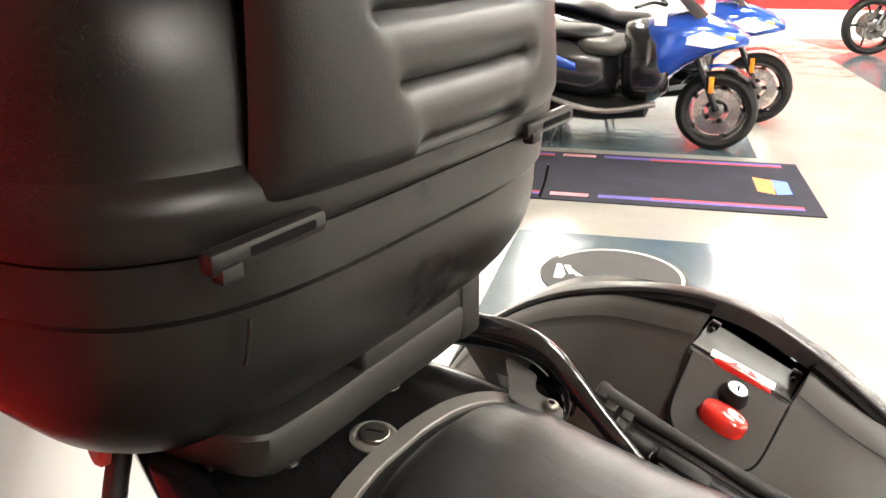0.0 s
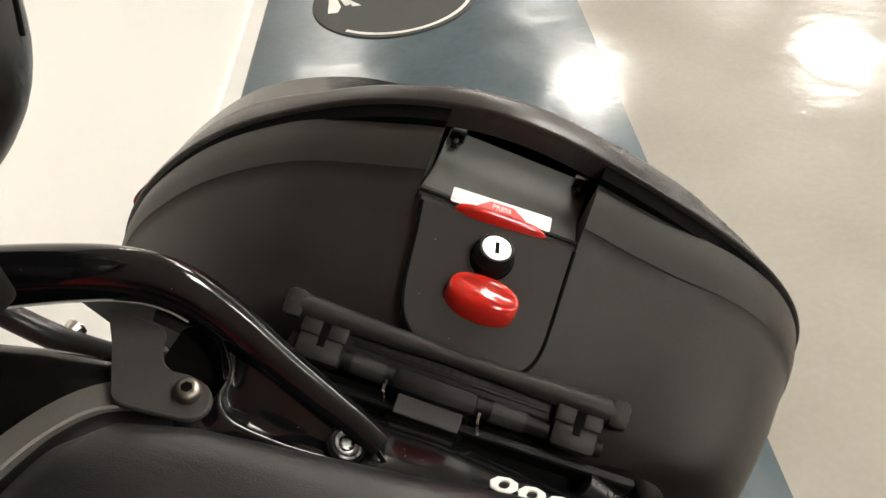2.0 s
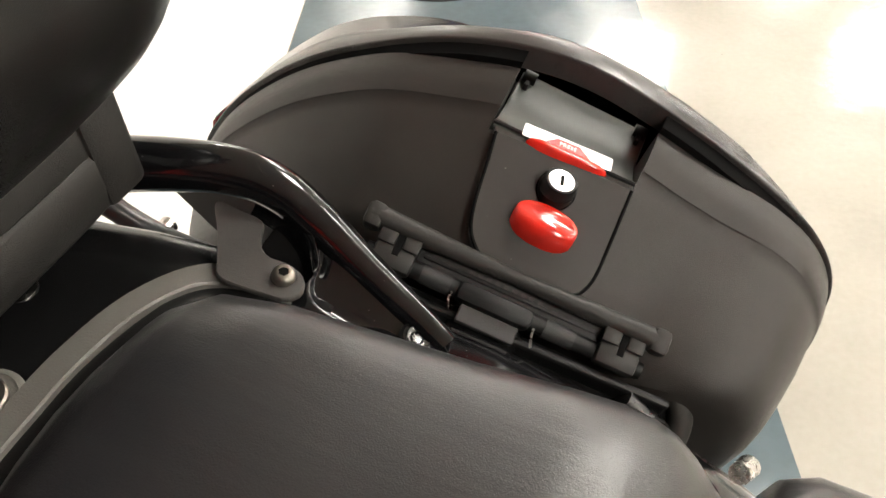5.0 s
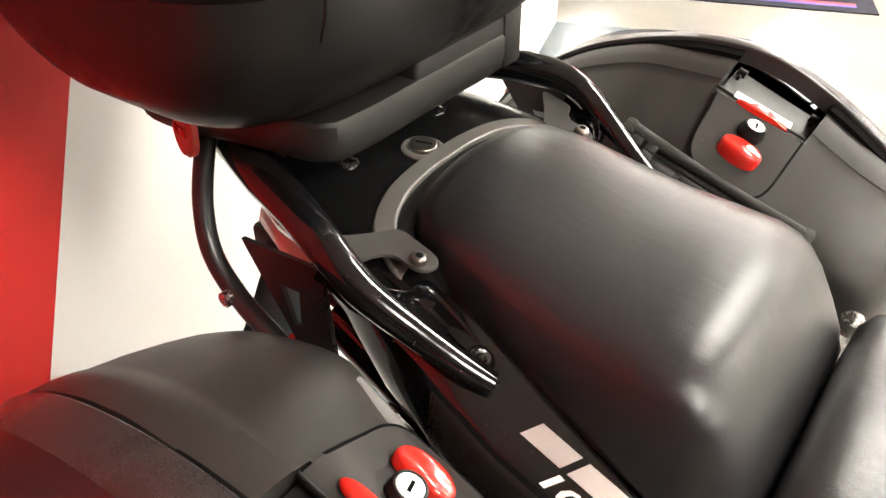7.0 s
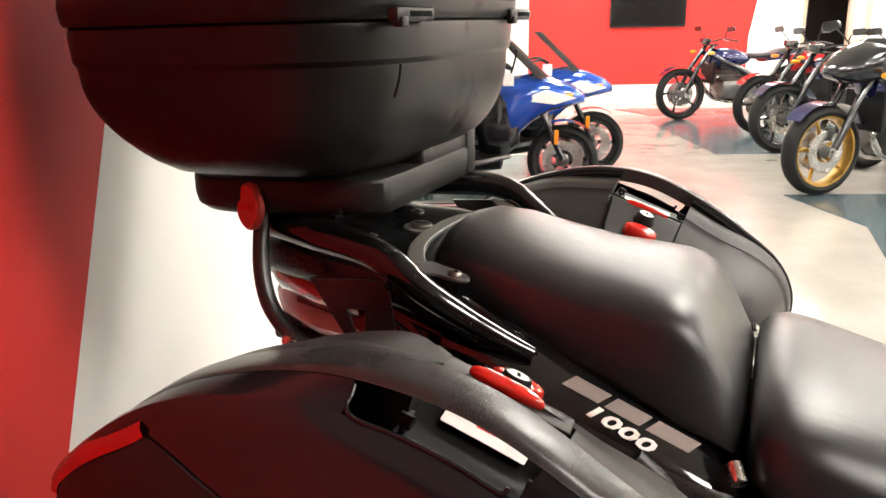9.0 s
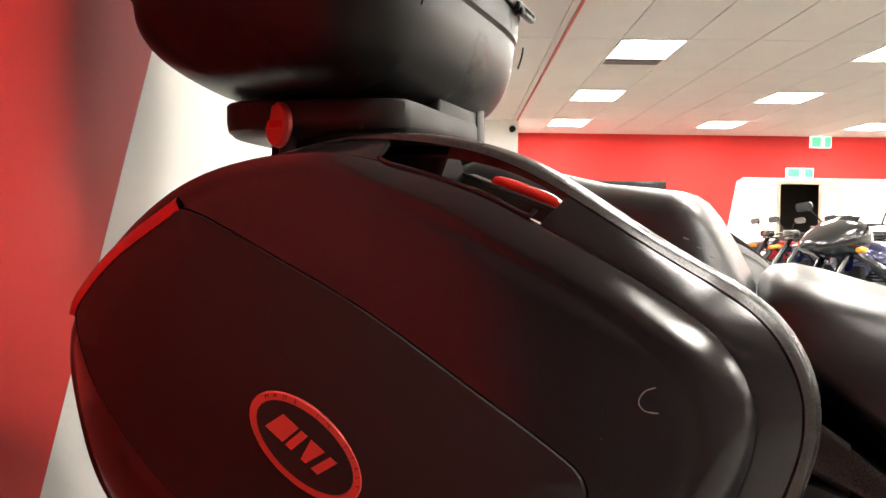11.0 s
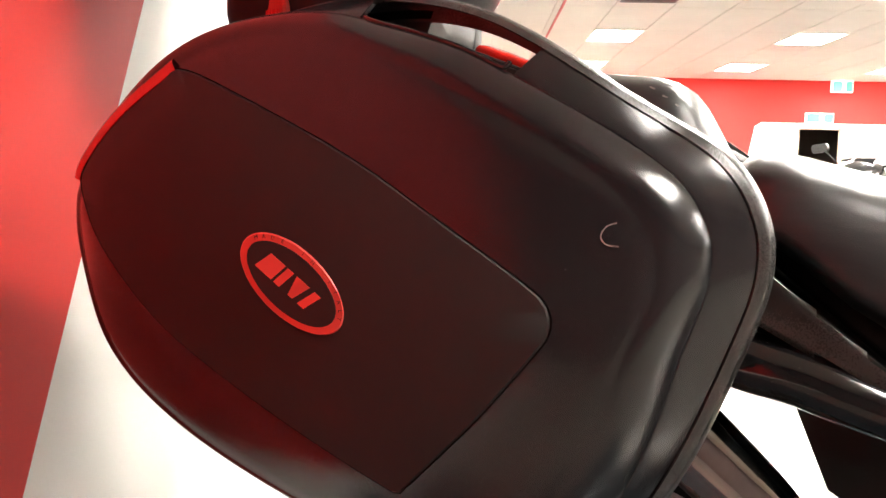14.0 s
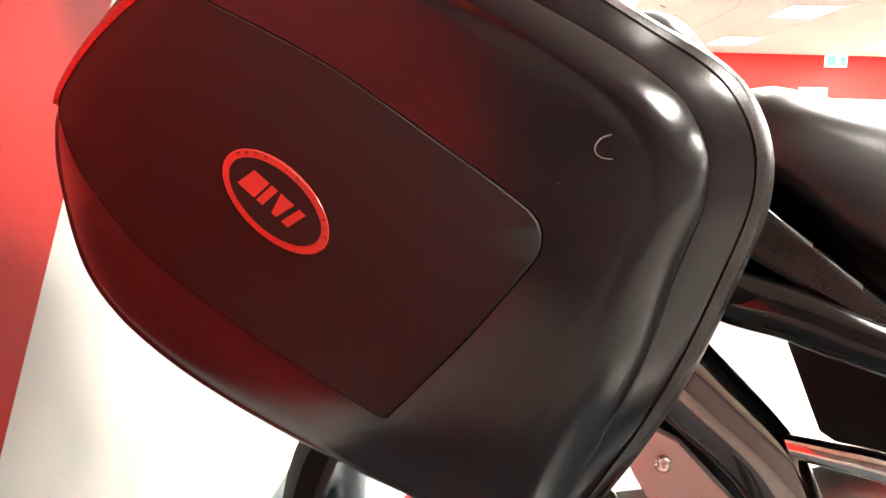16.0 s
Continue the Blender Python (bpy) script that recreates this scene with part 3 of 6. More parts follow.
def on_top(a, y, n, s):
    """A point near the handle: a along the top, y out from the motorcycle, n above the rim's line."""
    n -= 0.002 if s < 0 else 0.0
    return Vector((TOPC[0] + a * TX + n * NX, s * y, TOPC[1] + a * TZ + n * NZ))


def top_box(a0, a1, y0, y1, n0, n1, s, bevel=0.0):
    m = Matrix(((TX, 0, NX, TOPC[0]), (0, s, 0, 0), (TZ, 0, NZ, TOPC[1]), (0, 0, 0, 1)))
    return box((a0, y0, n0), (a1, y1, n1), bevel, m)


def hinge_bar(root, s):
    """Bar with end caps, clips, rod and catch along the inner edge of a case."""
    ha, hb = Vector((0.418, s * 0.222, 0.921)), Vector((0.617, s * 0.232, 0.851))
    d = (hb - ha).normalized()
    upn = Vector((NX, -s * 0.5, NZ)).normalized()
    def block(f, a0, a1, v0, v1, n0, n1, bevel):
        m = frame_from(ha.lerp(hb, f), d, upn)
        return box((a0, min(s * v0, s * v1), n0), (a1, max(s * v0, s * v1), n1), bevel, m)
    def at(f, v, n):
        m = frame_from(ha.lerp(hb, f), d, upn)
        return m @ Vector((0, s * v, n))
    bar = part("hinge_bar", tube([at(f, 0, 0) for f in (0.0, 0.07, 0.1, 0.3, 0.5, 0.7, 0.9, 0.93, 1.0)], [0.0085, 0.0084, 0.0074, 0.0058, 0.0052, 0.0056, 0.0068, 0.0082, 0.0084], 14, 48), HINGEM, root, "black moulded hinge bar")
    for f in (0.015, 0.985):
        part("end_cap", block(f, -0.0065, 0.0065, -0.0095, 0.0085, -0.0085, 0.0082, 0.0038), HINGEM, bar, "rounded end cap")
    part("channel", block(0.5, -0.088, 0.088, -0.0165, -0.003, -0.012, -0.0035, 0.001), DARK, bar, "recessed black channel", smooth=False)
    part("channel_rib", block(0.5, -0.062, 0.062, -0.0125, -0.0098, -0.006, -0.0015, 0.0008), DARK, bar)
    for k in range(9):
        part("raised_mark", block(0.5, -0.03 + 0.0062 * k, -0.0265 + 0.0062 * k, -0.0090, -0.0066, -0.0038, -0.0029, 0), HINGEM, bar, smooth=False)
    for f in (0.12, 0.88):
        clip = part("clip", block(f, -0.0145, 0.0145, -0.0300, -0.0130, -0.012, 0.0040, 0.0042), HINGEM, bar, "black plastic clip")
        part("clip_tab", block(f, -0.0145, -0.0022, -0.0150, -0.0050, -0.008, 0.0052, 0.0014), HINGEM, clip)
        part("clip_tab", block(f, 0.0030, 0.0145, -0.0150, -0.0050, -0.008, 0.0052, 0.0014), HINGEM, clip)
        part("clip_slot", block(f, -0.0020, 0.0028, -0.0205, -0.0050, -0.008, 0.0044, 0.0004), VOID, clip, smooth=False)
    rod = part("hinge_rod", tube([at(0.03, -0.0215, -0.007), at(0.97, -0.0215, -0.007)], 0.0062, 14, 6), DARK, root, "black hinge rod")
    for f in (0.27, 0.69):
        part("sleeve", tube([at(f - 0.05, -0.0215, -0.007), at(f + 0.05, -0.0215, -0.007)], 0.0072, 14, 6), RUBBER, rod)
    catch = part("catch", block(0.47, -0.027, 0.027, -0.0300, -0.0150, -0.014, 0.0035, 0.0055), DARK, root, "black catch on the rod")
    part("catch_plate", block(0.47, -0.0205, 0.0205, -0.0420, -0.0300, -0.016, -0.002, 0.001), CATCHM, catch, "grey catch plate", smooth=False)
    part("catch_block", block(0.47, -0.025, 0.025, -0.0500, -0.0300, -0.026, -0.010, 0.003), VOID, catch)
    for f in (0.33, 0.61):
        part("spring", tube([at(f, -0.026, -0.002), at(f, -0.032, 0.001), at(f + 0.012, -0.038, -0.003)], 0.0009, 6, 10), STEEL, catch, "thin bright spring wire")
    # added dark plate and block: they stand for the shaded gap below the hinge
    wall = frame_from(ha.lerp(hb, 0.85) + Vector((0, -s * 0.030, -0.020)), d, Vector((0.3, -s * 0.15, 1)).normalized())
    part("rack_plate", box((-0.17, -0.003, -0.13), (0.045, 0.003, 0.0), 0.0025, wall), DARK, root, "added black plate for the shade beneath the hinge", smooth=False)
    part("rack_rail", block(0.55, -0.125, 0.135, -0.075, -0.030, -0.034, -0.018, 0.003), VOID, root, "shadow-black block for the shaded gap under the hinge")
    part("rack_tube", tube([at(0.84, -0.020, -0.018), at(0.98, -0.018, -0.013), at(1.08, -0.022, -0.012), at(1.15, -0.036, -0.016), at(1.165, -0.060, -0.026), at(1.15, -0.075, -0.036)], 0.0088, 14, 36), HINGEM, root, "bent black rack tube")


def side_case(s, label):
    root = thing("side_case", label, "motorcycle case", "motorcycle luggage cases", base=(0.45, s * 0.33, 0.52))
    # inner shell
    edge_y = [b - c if s > 0 else b + w for b, c, w in zip(BELT, SHALLOW, WIDER)]
    step_y = [b - 0.002 for b in edge_y]              # where the belt meets the lid
    raised = [0.0048 * smooth_step(0.84, 0.90, z) if s > 0 else 0.0 for x, z in RIM]      # open joint under the belt
    # fuller rear or front shoulder
    full = [0.52 * smooth_step(0.50, 0.40, x) * smooth_step(0.80, 0.88, z) if s < 0 else 0.52 * smooth_step(0.64, 0.71, x) * smooth_step(0.62, 0.72, z) for x, z in RIM]
    bm = loft(bmesh.new(), [ring_at(y, lambda i: d * (1 - full[i]) + SINK[i], s) for y, d in BASE_SECTION])
    shell = part("shell", bm, CASE, root, "textured black plastic inner shell")
    carve(shell, [top_box(-0.054, 0.054, 0.3065 if s > 0 else 0.309, 0.38, -0.085, 0.06, s)])
    # lid: rim band, two steps and the domed face
    def band(f, g, lift=0.0):
        """A ring between the belt and the crest: f runs 0 to 1 over the ledge and 1 to 2 over the shoulder, g is the share of the height."""
        def inset(i):
            return FOOT[i] + (LEDGE[i] - FOOT[i]) * f if f <= 1 else LEDGE[i] + (CREST[i] - LEDGE[i]) * (f - 1)

        def out(i, x, z):
            xe, ze = inward(i, CREST[i])
            y0 = step_y[i]
            share = g / 0.47 * RISE[i] if f <= 1 else RISE[i] + (1 - RISE[i]) * (g - 0.47) / 0.53
            return y0 + share * (dome(xe, ze) - y0) + lift
        return ring_at(out, inset, s)
    def belt(dy, inset):
        return ring_at(lambda i, x, z: edge_y[i] + dy, lambda i: inset * FOOT[i] / 0.0114, s)
    rings = [ring_at(lambda i, x, z: 0.3605 + raised[i], lambda i: 0.006 if s > 0 and not 0.43 < RIM[i][0] < 0.61 else 0.019, s), ring_at(lambda i, x, z: 0.3605 + raised[i], 0.002, s), ring_at(lambda i, x, z: 0.3612 + raised[i], 0.0004, s), ring_at(lambda i, x, z: 0.3625 + raised[i], 0.0, s),
             ring_at(lambda i, x, z: max(0.3628 + raised[i], edge_y[i] - 0.013), 0.0 if s > 0 else lambda i: 0.0010 * FOOT[i] / 0.0114, s), ring_at(lambda i, x, z: max(0.3632 + raised[i], edge_y[i] - 0.0080), 0.0004 if s > 0 else lambda i: 0.0026 * FOOT[i] / 0.0114, s), belt(-0.0048, 0.0014 if s > 0 else 0.0046), belt(-0.0032, 0.0044 if s > 0 else 0.0078), belt(-0.0012, 0.0090 if s > 0 else 0.0104), ring_at(lambda i, x, z: step_y[i], lambda i: FOOT[i], s),
             band(0.03, 0.02), band(0.33, 0.17), band(0.66, 0.32), band(0.94, 0.450), band(1.0, 0.47),
             band(1.02, 0.472), band(1.06, 0.520), band(1.2, 0.632), band(1.38, 0.757), band(1.54, 0.848), band(1.70, 0.908), band(1.84, 0.941), band(1.95, 0.960), band(2.0, 0.966),
             ring_at(lambda i, x, z: dome(x, z) - 0.0010, lambda i: CREST[i] + 0.003, s),
             ring_at(lambda i, x, z: dome(x, z) - 0.0004, lambda i: CREST[i] + 0.007, s),
             ring_at(lambda i, x, z: dome(x, z), lambda i: CREST[i] + 0.013, s)]
    last = rings[-1]
    for k in (0.95, 0.89, 0.82, 0.74, 0.65, 0.55, 0.42, 0.28, 0.13):
        row = []
        for p in last:
            x, z = MID[0] + (p.x - MID[0]) * k, MID[1] + (p.z - MID[1]) * k
            row.append(Vector((x, s * dome(x, z), z)))
        rings.append(row)
    # handle opening between the belt and the ledge, with a rounded lip
    run = [i for i in range(CN) if RIM[i][1] > 0.85 and 0.445 < RIM[i][0] < 0.578]
    run.sort(key=lambda i: RIM[i][0])
    gap = {(k, i) for i in run for k in range(5)}
    lid = part("lid", loft(bmesh.new(), rings[9:], caps=(False, True), crease=(5,), skip=gap), LID, root, "satin black plastic lid with scuffs", sharp=40)
    part("belt", loft(bmesh.new(), rings[:10], caps=(False, False)), BELTM, lid, "greyed black belt round the lid", sharp=50)
    def lip_point(i, inset, g):
        x, z = inward(i, dropped(i, inset, s))
        xe, ze = inward(i, CREST[i])
        y0 = step_y[i]
        return Vector((x, s * (y0 + g * (dome(xe, ze) - y0)), z))
    lip = [lip_point(run[0], 0.0117 + (LEDGE[run[0]] - 0.0117) * f, 0.02 + 0.40 * f) for f in (0.0, 0.4, 0.8)] + [lip_point(i, LEDGE[i], RISE[i]) for i in run[1:-1:3]] + [lip_point(run[-1], 0.0117 + (LEDGE[run[-1]] - 0.0117) * f, 0.02 + 0.40 * f) for f in (0.95, 0.8)]
    part("lip", tube(lip, 0.0019, 10, 60), LID, lid, "smooth rounded lip of the handle opening")
    # rubber seal between the halves
    seal_y = 0.3665 if s > 0 else 0.3615
    bm = loft(bmesh.new(), [ring_at(0.3555, 0.016, s), ring_at(0.3555, 0.0078 if s > 0 else 0.0085, s), ring_at(seal_y, 0.0040 if s > 0 else 0.0085, s), ring_at(seal_y, 0.016, s), ring_at(0.3555, 0.016, s)], caps=(False, False))
    bmesh.ops.remove_doubles(bm, verts=bm.verts, dist=1e-5)
    seal = part("seal", bm, VOID, root, "thin black rubber seal")
    carve(seal, [top_box(-0.054, 0.054, 0.318, 0.38, -0.055, 0.02, s)])
    # insert panel on the lid
    edge = spline([(0.303, 0.9145, 0), (0.3534, 0.8992, 0), (0.4537, 0.854, 0), (0.5381, 0.802, 0), (0.5862, 0.7695, 0), (0.5970, 0.757, 0), (0.5982, 0.744, 0), (0.5905, 0.730, 0),
                   (0.5517, 0.681, 0), (0.503, 0.6285, 0), (0.497, 0.6225, 0), (0.490, 0.6235, 0), (0.448, 0.6445, 0), (0.399, 0.670, 0), (0.338, 0.7035, 0), (0.30, 0.7255, 0),
                   (0.247, 0.7625, 0), (0.2116, 0.7905, 0), (0.1835, 0.8245, 0), (0.1855, 0.8380, 0), (0.2139, 0.8623, 0), (0.2446, 0.8824, 0), (0.2854, 0.9046, 0)], 150)
    cx, cz = 0.415, 0.76
    rows = []
    for k, off in ((1.0, -0.003), (1.0, 0.0005), (0.992, 0.0018), (0.8, 0.002), (0.6, 0.002), (0.4, 0.002), (0.2, 0.002)):
        rows.append([Vector((cx + (p.x - cx) * k, s * (dome(cx + (p.x - cx) * k, cz + (p.y - cz) * k) + off), cz + (p.y - cz) * k)) for p in edge])
    part("insert_panel", loft(bmesh.new(), rows, caps=(False, True)), INSERT, lid, "matte black insert panel")
    bm = bmesh.new()
    ring = [(1.0, -0.002), (1.0, 0.0006), (1.007, 0.0006), (1.007, -0.002)]
    loft(bm, [[Vector((cx + (p.x - cx) * k, s * (dome(p.x, p.y) + off), cz + (p.y - cz) * k)) for p in edge] for k, off in ring], caps=(False, False))
    part("groove", bm, VOID, lid, "dark joint round the insert")
    # red reflector at the rear top edge
    arc = spline([(x, 0, z) for x, z in ((0.1800, 0.8285), (0.1847, 0.8386), (0.2139, 0.8623), (0.2446, 0.8824), (0.2854, 0.9046), (0.3010, 0.9140))], 24, closed=False)
    rows = []
    for d, off, back in ((-0.0004, -0.003, 0.0), (0.0006, 0.0014, 0.0), (0.0066, 0.0008, 0.0), (0.0110, -0.0028, 0.0), (0.0142, -0.0085, 0.0), (0.0168, -0.0115, 0.40), (0.0180, -0.0135, 0.95)):
        d = d if s < 0 else min(d, 0.0116)
        row = []
        for i, p in enumerate(arc):
            t = (arc[min(i + 1, 23)] - arc[max(i - 1, 0)]).normalized()
            x, z = p.x - d * t.z, p.z + d * t.x
            face = dome(p.x, p.z) + off
            row.append(Vector((x, s * (face + (0.375 - face) * back * (1 - 0.8 * smooth_step(8, 23, i))), z)))
        rows.append(row)
    part("reflector", loft(bmesh.new(), rows, caps=(False, False), closed=False), REFLECT, lid, "red ribbed reflector strip")
    # badge
    c = Vector((0.4245, s * (dome(0.4245, 0.7645) + 0.0015), 0.7645))
    nrm = Vector((1.2 * 2 * 0.04, s * 1.0, 0.0)).normalized()
    bmat = frame_from(c, Vector((0.80, 0, -0.60)), nrm)
    badge = part("badge", plate(ellipse(0.0458, 0.0244, 48), 0.0022, bmat, bevel=0.001), BADGE, lid, "oval red badge with a dark centre")
    part("centre", plate(ellipse(0.0392, 0.0196, 48), 0.0007, bmat @ pose(0, 0, 0.0021)), INSERT, badge, "dark oval centre")
    for mark in ([(-0.0285, -0.0072), (-0.0130, -0.0072), (-0.0098, 0.0072), (-0.0235, 0.0072)], [(-0.0108, -0.0072), (-0.0052, -0.0072), (-0.0020, 0.0072), (-0.0076, 0.0072)],
                 [(0.0030, -0.0072), (0.0072, -0.0072), (0.0128, 0.0072), (0.0008, 0.0072)], [(0.0118, -0.0072), (0.0178, -0.0072), (0.0232, 0.0072), (0.0172, 0.0072)]):
        part("emblem", plate(mark, 0.0006, bmat @ pose(0, 0, 0.0026)), BADGE, badge, smooth=False)
    letters = bmesh.new()
    for k, ch in enumerate("MADE IN ITALY"):
        if ch == " ":
            continue
        a = radians(158 - k * 12.2)
        lm = bmat @ pose(0.0425 * math.cos(a), 0.0220 * math.sin(a), 0.0022, 0, 0, math.degrees(math.atan2(math.sin(a) / 0.0250, math.cos(a) / 0.0488)) - 90)
        one = lettering(ch, 0.0040, lm, 0.0003)
        tmp = bpy.data.meshes.new("letter")
        one.to_mesh(tmp)
        one.free()
        letters.from_mesh(tmp)
        bpy.data.meshes.remove(tmp)
    part("lettering", letters, INSERT, badge, "small dark letters round the badge", smooth=False)
    # lock plate on the shell
    first = 0.3085 if s > 0 else 0.3185
    prof = [(first + 0.0005, -0.036, 0.0515), (first, -0.0255, 0.0515), (0.302, -0.0238, 0.0505), (0.283, -0.0345, 0.049), (0.262, -0.0475, 0.0475), (0.248, -0.0543, 0.0458),
            (0.2400, -0.0588, 0.0432), (0.2345, -0.0617, 0.0395), (0.2305, -0.0645, 0.0345), (0.2280, -0.0670, 0.0290), (0.2268, -0.0690, 0.0225)]
    rows = []
    for k, (y, n, half) in enumerate(prof):
        sk = 0.011 * min(1.0, (0.3185 - y) / 0.0905) if s > 0 else 0.0
        lean = 0.075 if s > 0 and k < 3 else 0.0
        row = [on_top(sk - half, y - lean * half, n - 0.006, s)]
        row += [on_top(sk + half * f, y + lean * half * f, n, s) for f in (j / 5 - 1 for j in range(11))]
        row.append(on_top(sk + half, y + lean * half, n - 0.006, s))
        rows.append(row)
    panel = part("lock_plate", loft(bmesh.new(), rows, caps=(False, False), closed=False), LOCKPL, root, "smooth black lock plate")
    outline = [row[1] for row in rows[2:]] + [p for p in rows[-1][3:10:2]] + [row[11] for row in rows[:1:-1]]
    part("plate_joint", tube([p - Vector((0, 0, 0.0006)) for p in outline], 0.0013, 8, 90), VOID, panel, "dark joint round the lock plate")
    skew = 0.010 if s > 0 else 0.0
    along = Vector((TX, 0, TZ))
    slant = Vector((NX * 0.86, -s * 0.51, NZ * 0.86)).normalized()
    upright = Vector((NX, -s * (0.10 if s > 0 else 0.24), NZ)).normalized()
    base = on_top(-0.002 + 0.8 * skew, 0.2835, -0.0345, s)
    part("lock_well", disc_stack([(0.0141, -0.004), (0.0141, 0.0006), (0.0128, 0.0012)], frame_from(base, along, slant)), VOID, panel, "dark round well of the lock")
    lm = frame_from(base, along, upright)
    lock = part("lock", disc_stack([(0.0130, -0.006), (0.0130, 0.0030), (0.0122, 0.0040), (0.0118, 0.0102), (0.0110, 0.0116), (0.0098, 0.0118), (0.0094, 0.0100)], lm), DARK, panel, "round black lock collar")
    part("cylinder", disc_stack([(0.0094, 0.006), (0.0094, 0.0110), (0.0088, 0.0116)], lm), KEYFACE, lock, "bright lock cylinder")
    part("keyhole", box((-0.0011, -0.0046, 0.0114), (0.0015, 0.0040, 0.0120), 0, lm @ pose(0, 0, 0, 0, 0, 12)), VOID, lock, "dark key slot", smooth=False)
    # red latch
    hm = frame_from(on_top(0.001 + 1.2 * skew - 0.004, 0.2600, -0.0520, s), along, upright)
    rings = []
    for kx, ky, h, off in ((1.0, 1.0, -0.010, 0.0), (1.0, 1.0, 0.0055, 0.0), (0.995, 0.97, 0.0095, 0.0001), (0.98, 0.90, 0.0125, 0.0004), (0.955, 0.78, 0.0146, 0.0008), (0.92, 0.62, 0.0156, 0.0012), (0.80, 0.34, 0.0160, 0.0014)):
        rings.append([hm @ Vector((p[0] * kx, p[1] * ky + s * off, h - 5.0 * p[0] * p[0])) for p in
                      [(0.0232 * math.copysign(abs(math.cos(t)) ** 0.8, math.cos(t)), 0.0132 * math.copysign(abs(math.sin(t)) ** 0.85, math.sin(t))) for t in (6.28318 * i / 40 for i in range(40))]])
    part("latch", loft(bmesh.new(), rings), RED, panel, "glossy red release latch", sharp=70)
    # red lever under the handle, label and bar behind it
    lv = frame_from(on_top(0.003, 0.3062, -0.0225, s) if s > 0 else on_top(-0.003, 0.3080, -0.0205, s), Vector((TX, 0.11, TZ)) if s > 0 else along, Vector((NX * 0.95, s * 0.25, NZ * 0.95)))
    low, wide = (-0.006, 0.0042) if s > 0 else (-0.014, 0.0066)
    rings = [[lv @ Vector((0.0305 * k * math.copysign(abs(math.cos(t)) ** 0.6, math.cos(t)), wide * k * math.sin(t), h)) for t in (6.28318 * i / 36 for i in range(36))]
             for k, h in ((0.9, low), (1.0, low * 0.65), (0.99, -0.001), (0.92, 0.0016), (0.75, 0.0030), (0.4, 0.0036))]
    part("lever", loft(bmesh.new(), rings), RED, root, "glossy red press lever", sharp=60)
    ys = 0.3075 if s > 0 else 0.320
    part("lever_shaft", tube([on_top(-0.053, ys - (0.002 if s > 0 else 0), -0.0225 if s > 0 else -0.026, s), on_top(0.053, ys + (0.004 if s > 0 else 0), -0.0225 if s > 0 else -0.026, s)], 0.0016, 8, 4), DARK, root, "thin dark shaft")
    m = frame_from(on_top(0.0005, 0.3135 if s > 0 else 0.3365, -0.0212 if s > 0 else -0.0425, s), Vector((TX, 0.10, TZ)) if s > 0 else along, Vector((NX * 0.97, -0.05 if s > 0 else -0.30, NZ * 0.97)))
    fall = 0.0 if s > 0 else 0.0125
    rows = [[on_top(a, y, n - fall, s) for y, n in ((0.3085 if s > 0 else 0.312, -0.0300), (0.314 if s > 0 else 0.3165, -0.0265 if s > 0 else -0.0300), (0.328, -0.0320), (0.350, -0.0412), (0.368, -0.0420), (0.387, -0.0340), (0.389, -0.052), (0.3085 if s > 0 else 0.312, -0.052))] for a in (-0.0525, -0.05, 0.05, 0.0525)]
    part("flap", loft(bmesh.new(), rows), GREYPL if s > 0 else DARK, root, "dark grey plate behind the lever", sharp=30)
    label_ = part("press_label", plate(rounded(0.066, 0.0125 if s > 0 else 0.026, 0.0015), 0.0006, m), WHITE, root, "white label with a red arrow", smooth=False)
    e = 1 if s > 0 else -1
    part("arrow", plate([(-0.019, -0.0060 * e), (0.019, -0.0060 * e), (0.008, 0.0035 * e), (-0.008, 0.0035 * e)][::e], 0.0003, m @ pose(0, 0, 0.0006)), REDINK, label_, "red arrow print", smooth=False)
    part("lettering", lettering("PRESS", 0.0050 if s > 0 else 0.0056, m @ pose(0, (-0.0006 if s > 0 else -0.0040) * e, 0.001, 0, 0, 0 if s > 0 else 180), 0.0002), WHITE, label_, "white printed word", smooth=False)
    for a in (-0.046, 0.047):
        part("pin", tube([on_top(a - 0.005, 0.385, -0.035, s), on_top(a + 0.005, 0.385, -0.035, s)], 0.0055, 10, 4), DARK, root)
        part("pin_plate", top_box(a - 0.002, a + 0.002, 0.374, 0.390, -0.048, -0.034, s, 0.001), DARK, root, smooth=False)
    part("handle_bar", top_box(-0.085, 0.052, 0.398, 0.410, -0.080, -0.060, s, 0.004), DARK, root, "dark ribbed bar in the scoop")
    # recess floor coloured shadow-black, so its shade is in the colour
    part("recess", top_box(-0.095, 0.0555, 0.322, 0.425, -0.0905, -0.085, s), VOID, root, "handle recess floor with its shade put into the colour", smooth=False)
    # hinge bar along the inner edge
    if s > 0:
        hinge_bar(root, s)
    else:
        part("hinge_plate", tube([(0.432, s * 0.225, 0.918), (0.455, s * 0.225, 0.902), (0.478, s * 0.226, 0.885)], [0.004, 0.006, 0.006], 8, 8, flat=0.4), GREYRUB, root, "grey edge of the hinge")
    # chipped spots along the belt's outer edge
    rnd = random.Random(5 if s > 0 else 6)
    for cx_, half in ((0.484, 0.013), (0.566, 0.010)) if s > 0 else ((0.655, 0.006),):
        for k in range(9):
            x = cx_ + rnd.uniform(-half, half)
            near = min((i for i in range(CN) if RIM[i][1] > 0.8), key=lambda i: abs(RIM[i][0] - x))
            xe, ze = inward(near, 0.0034)
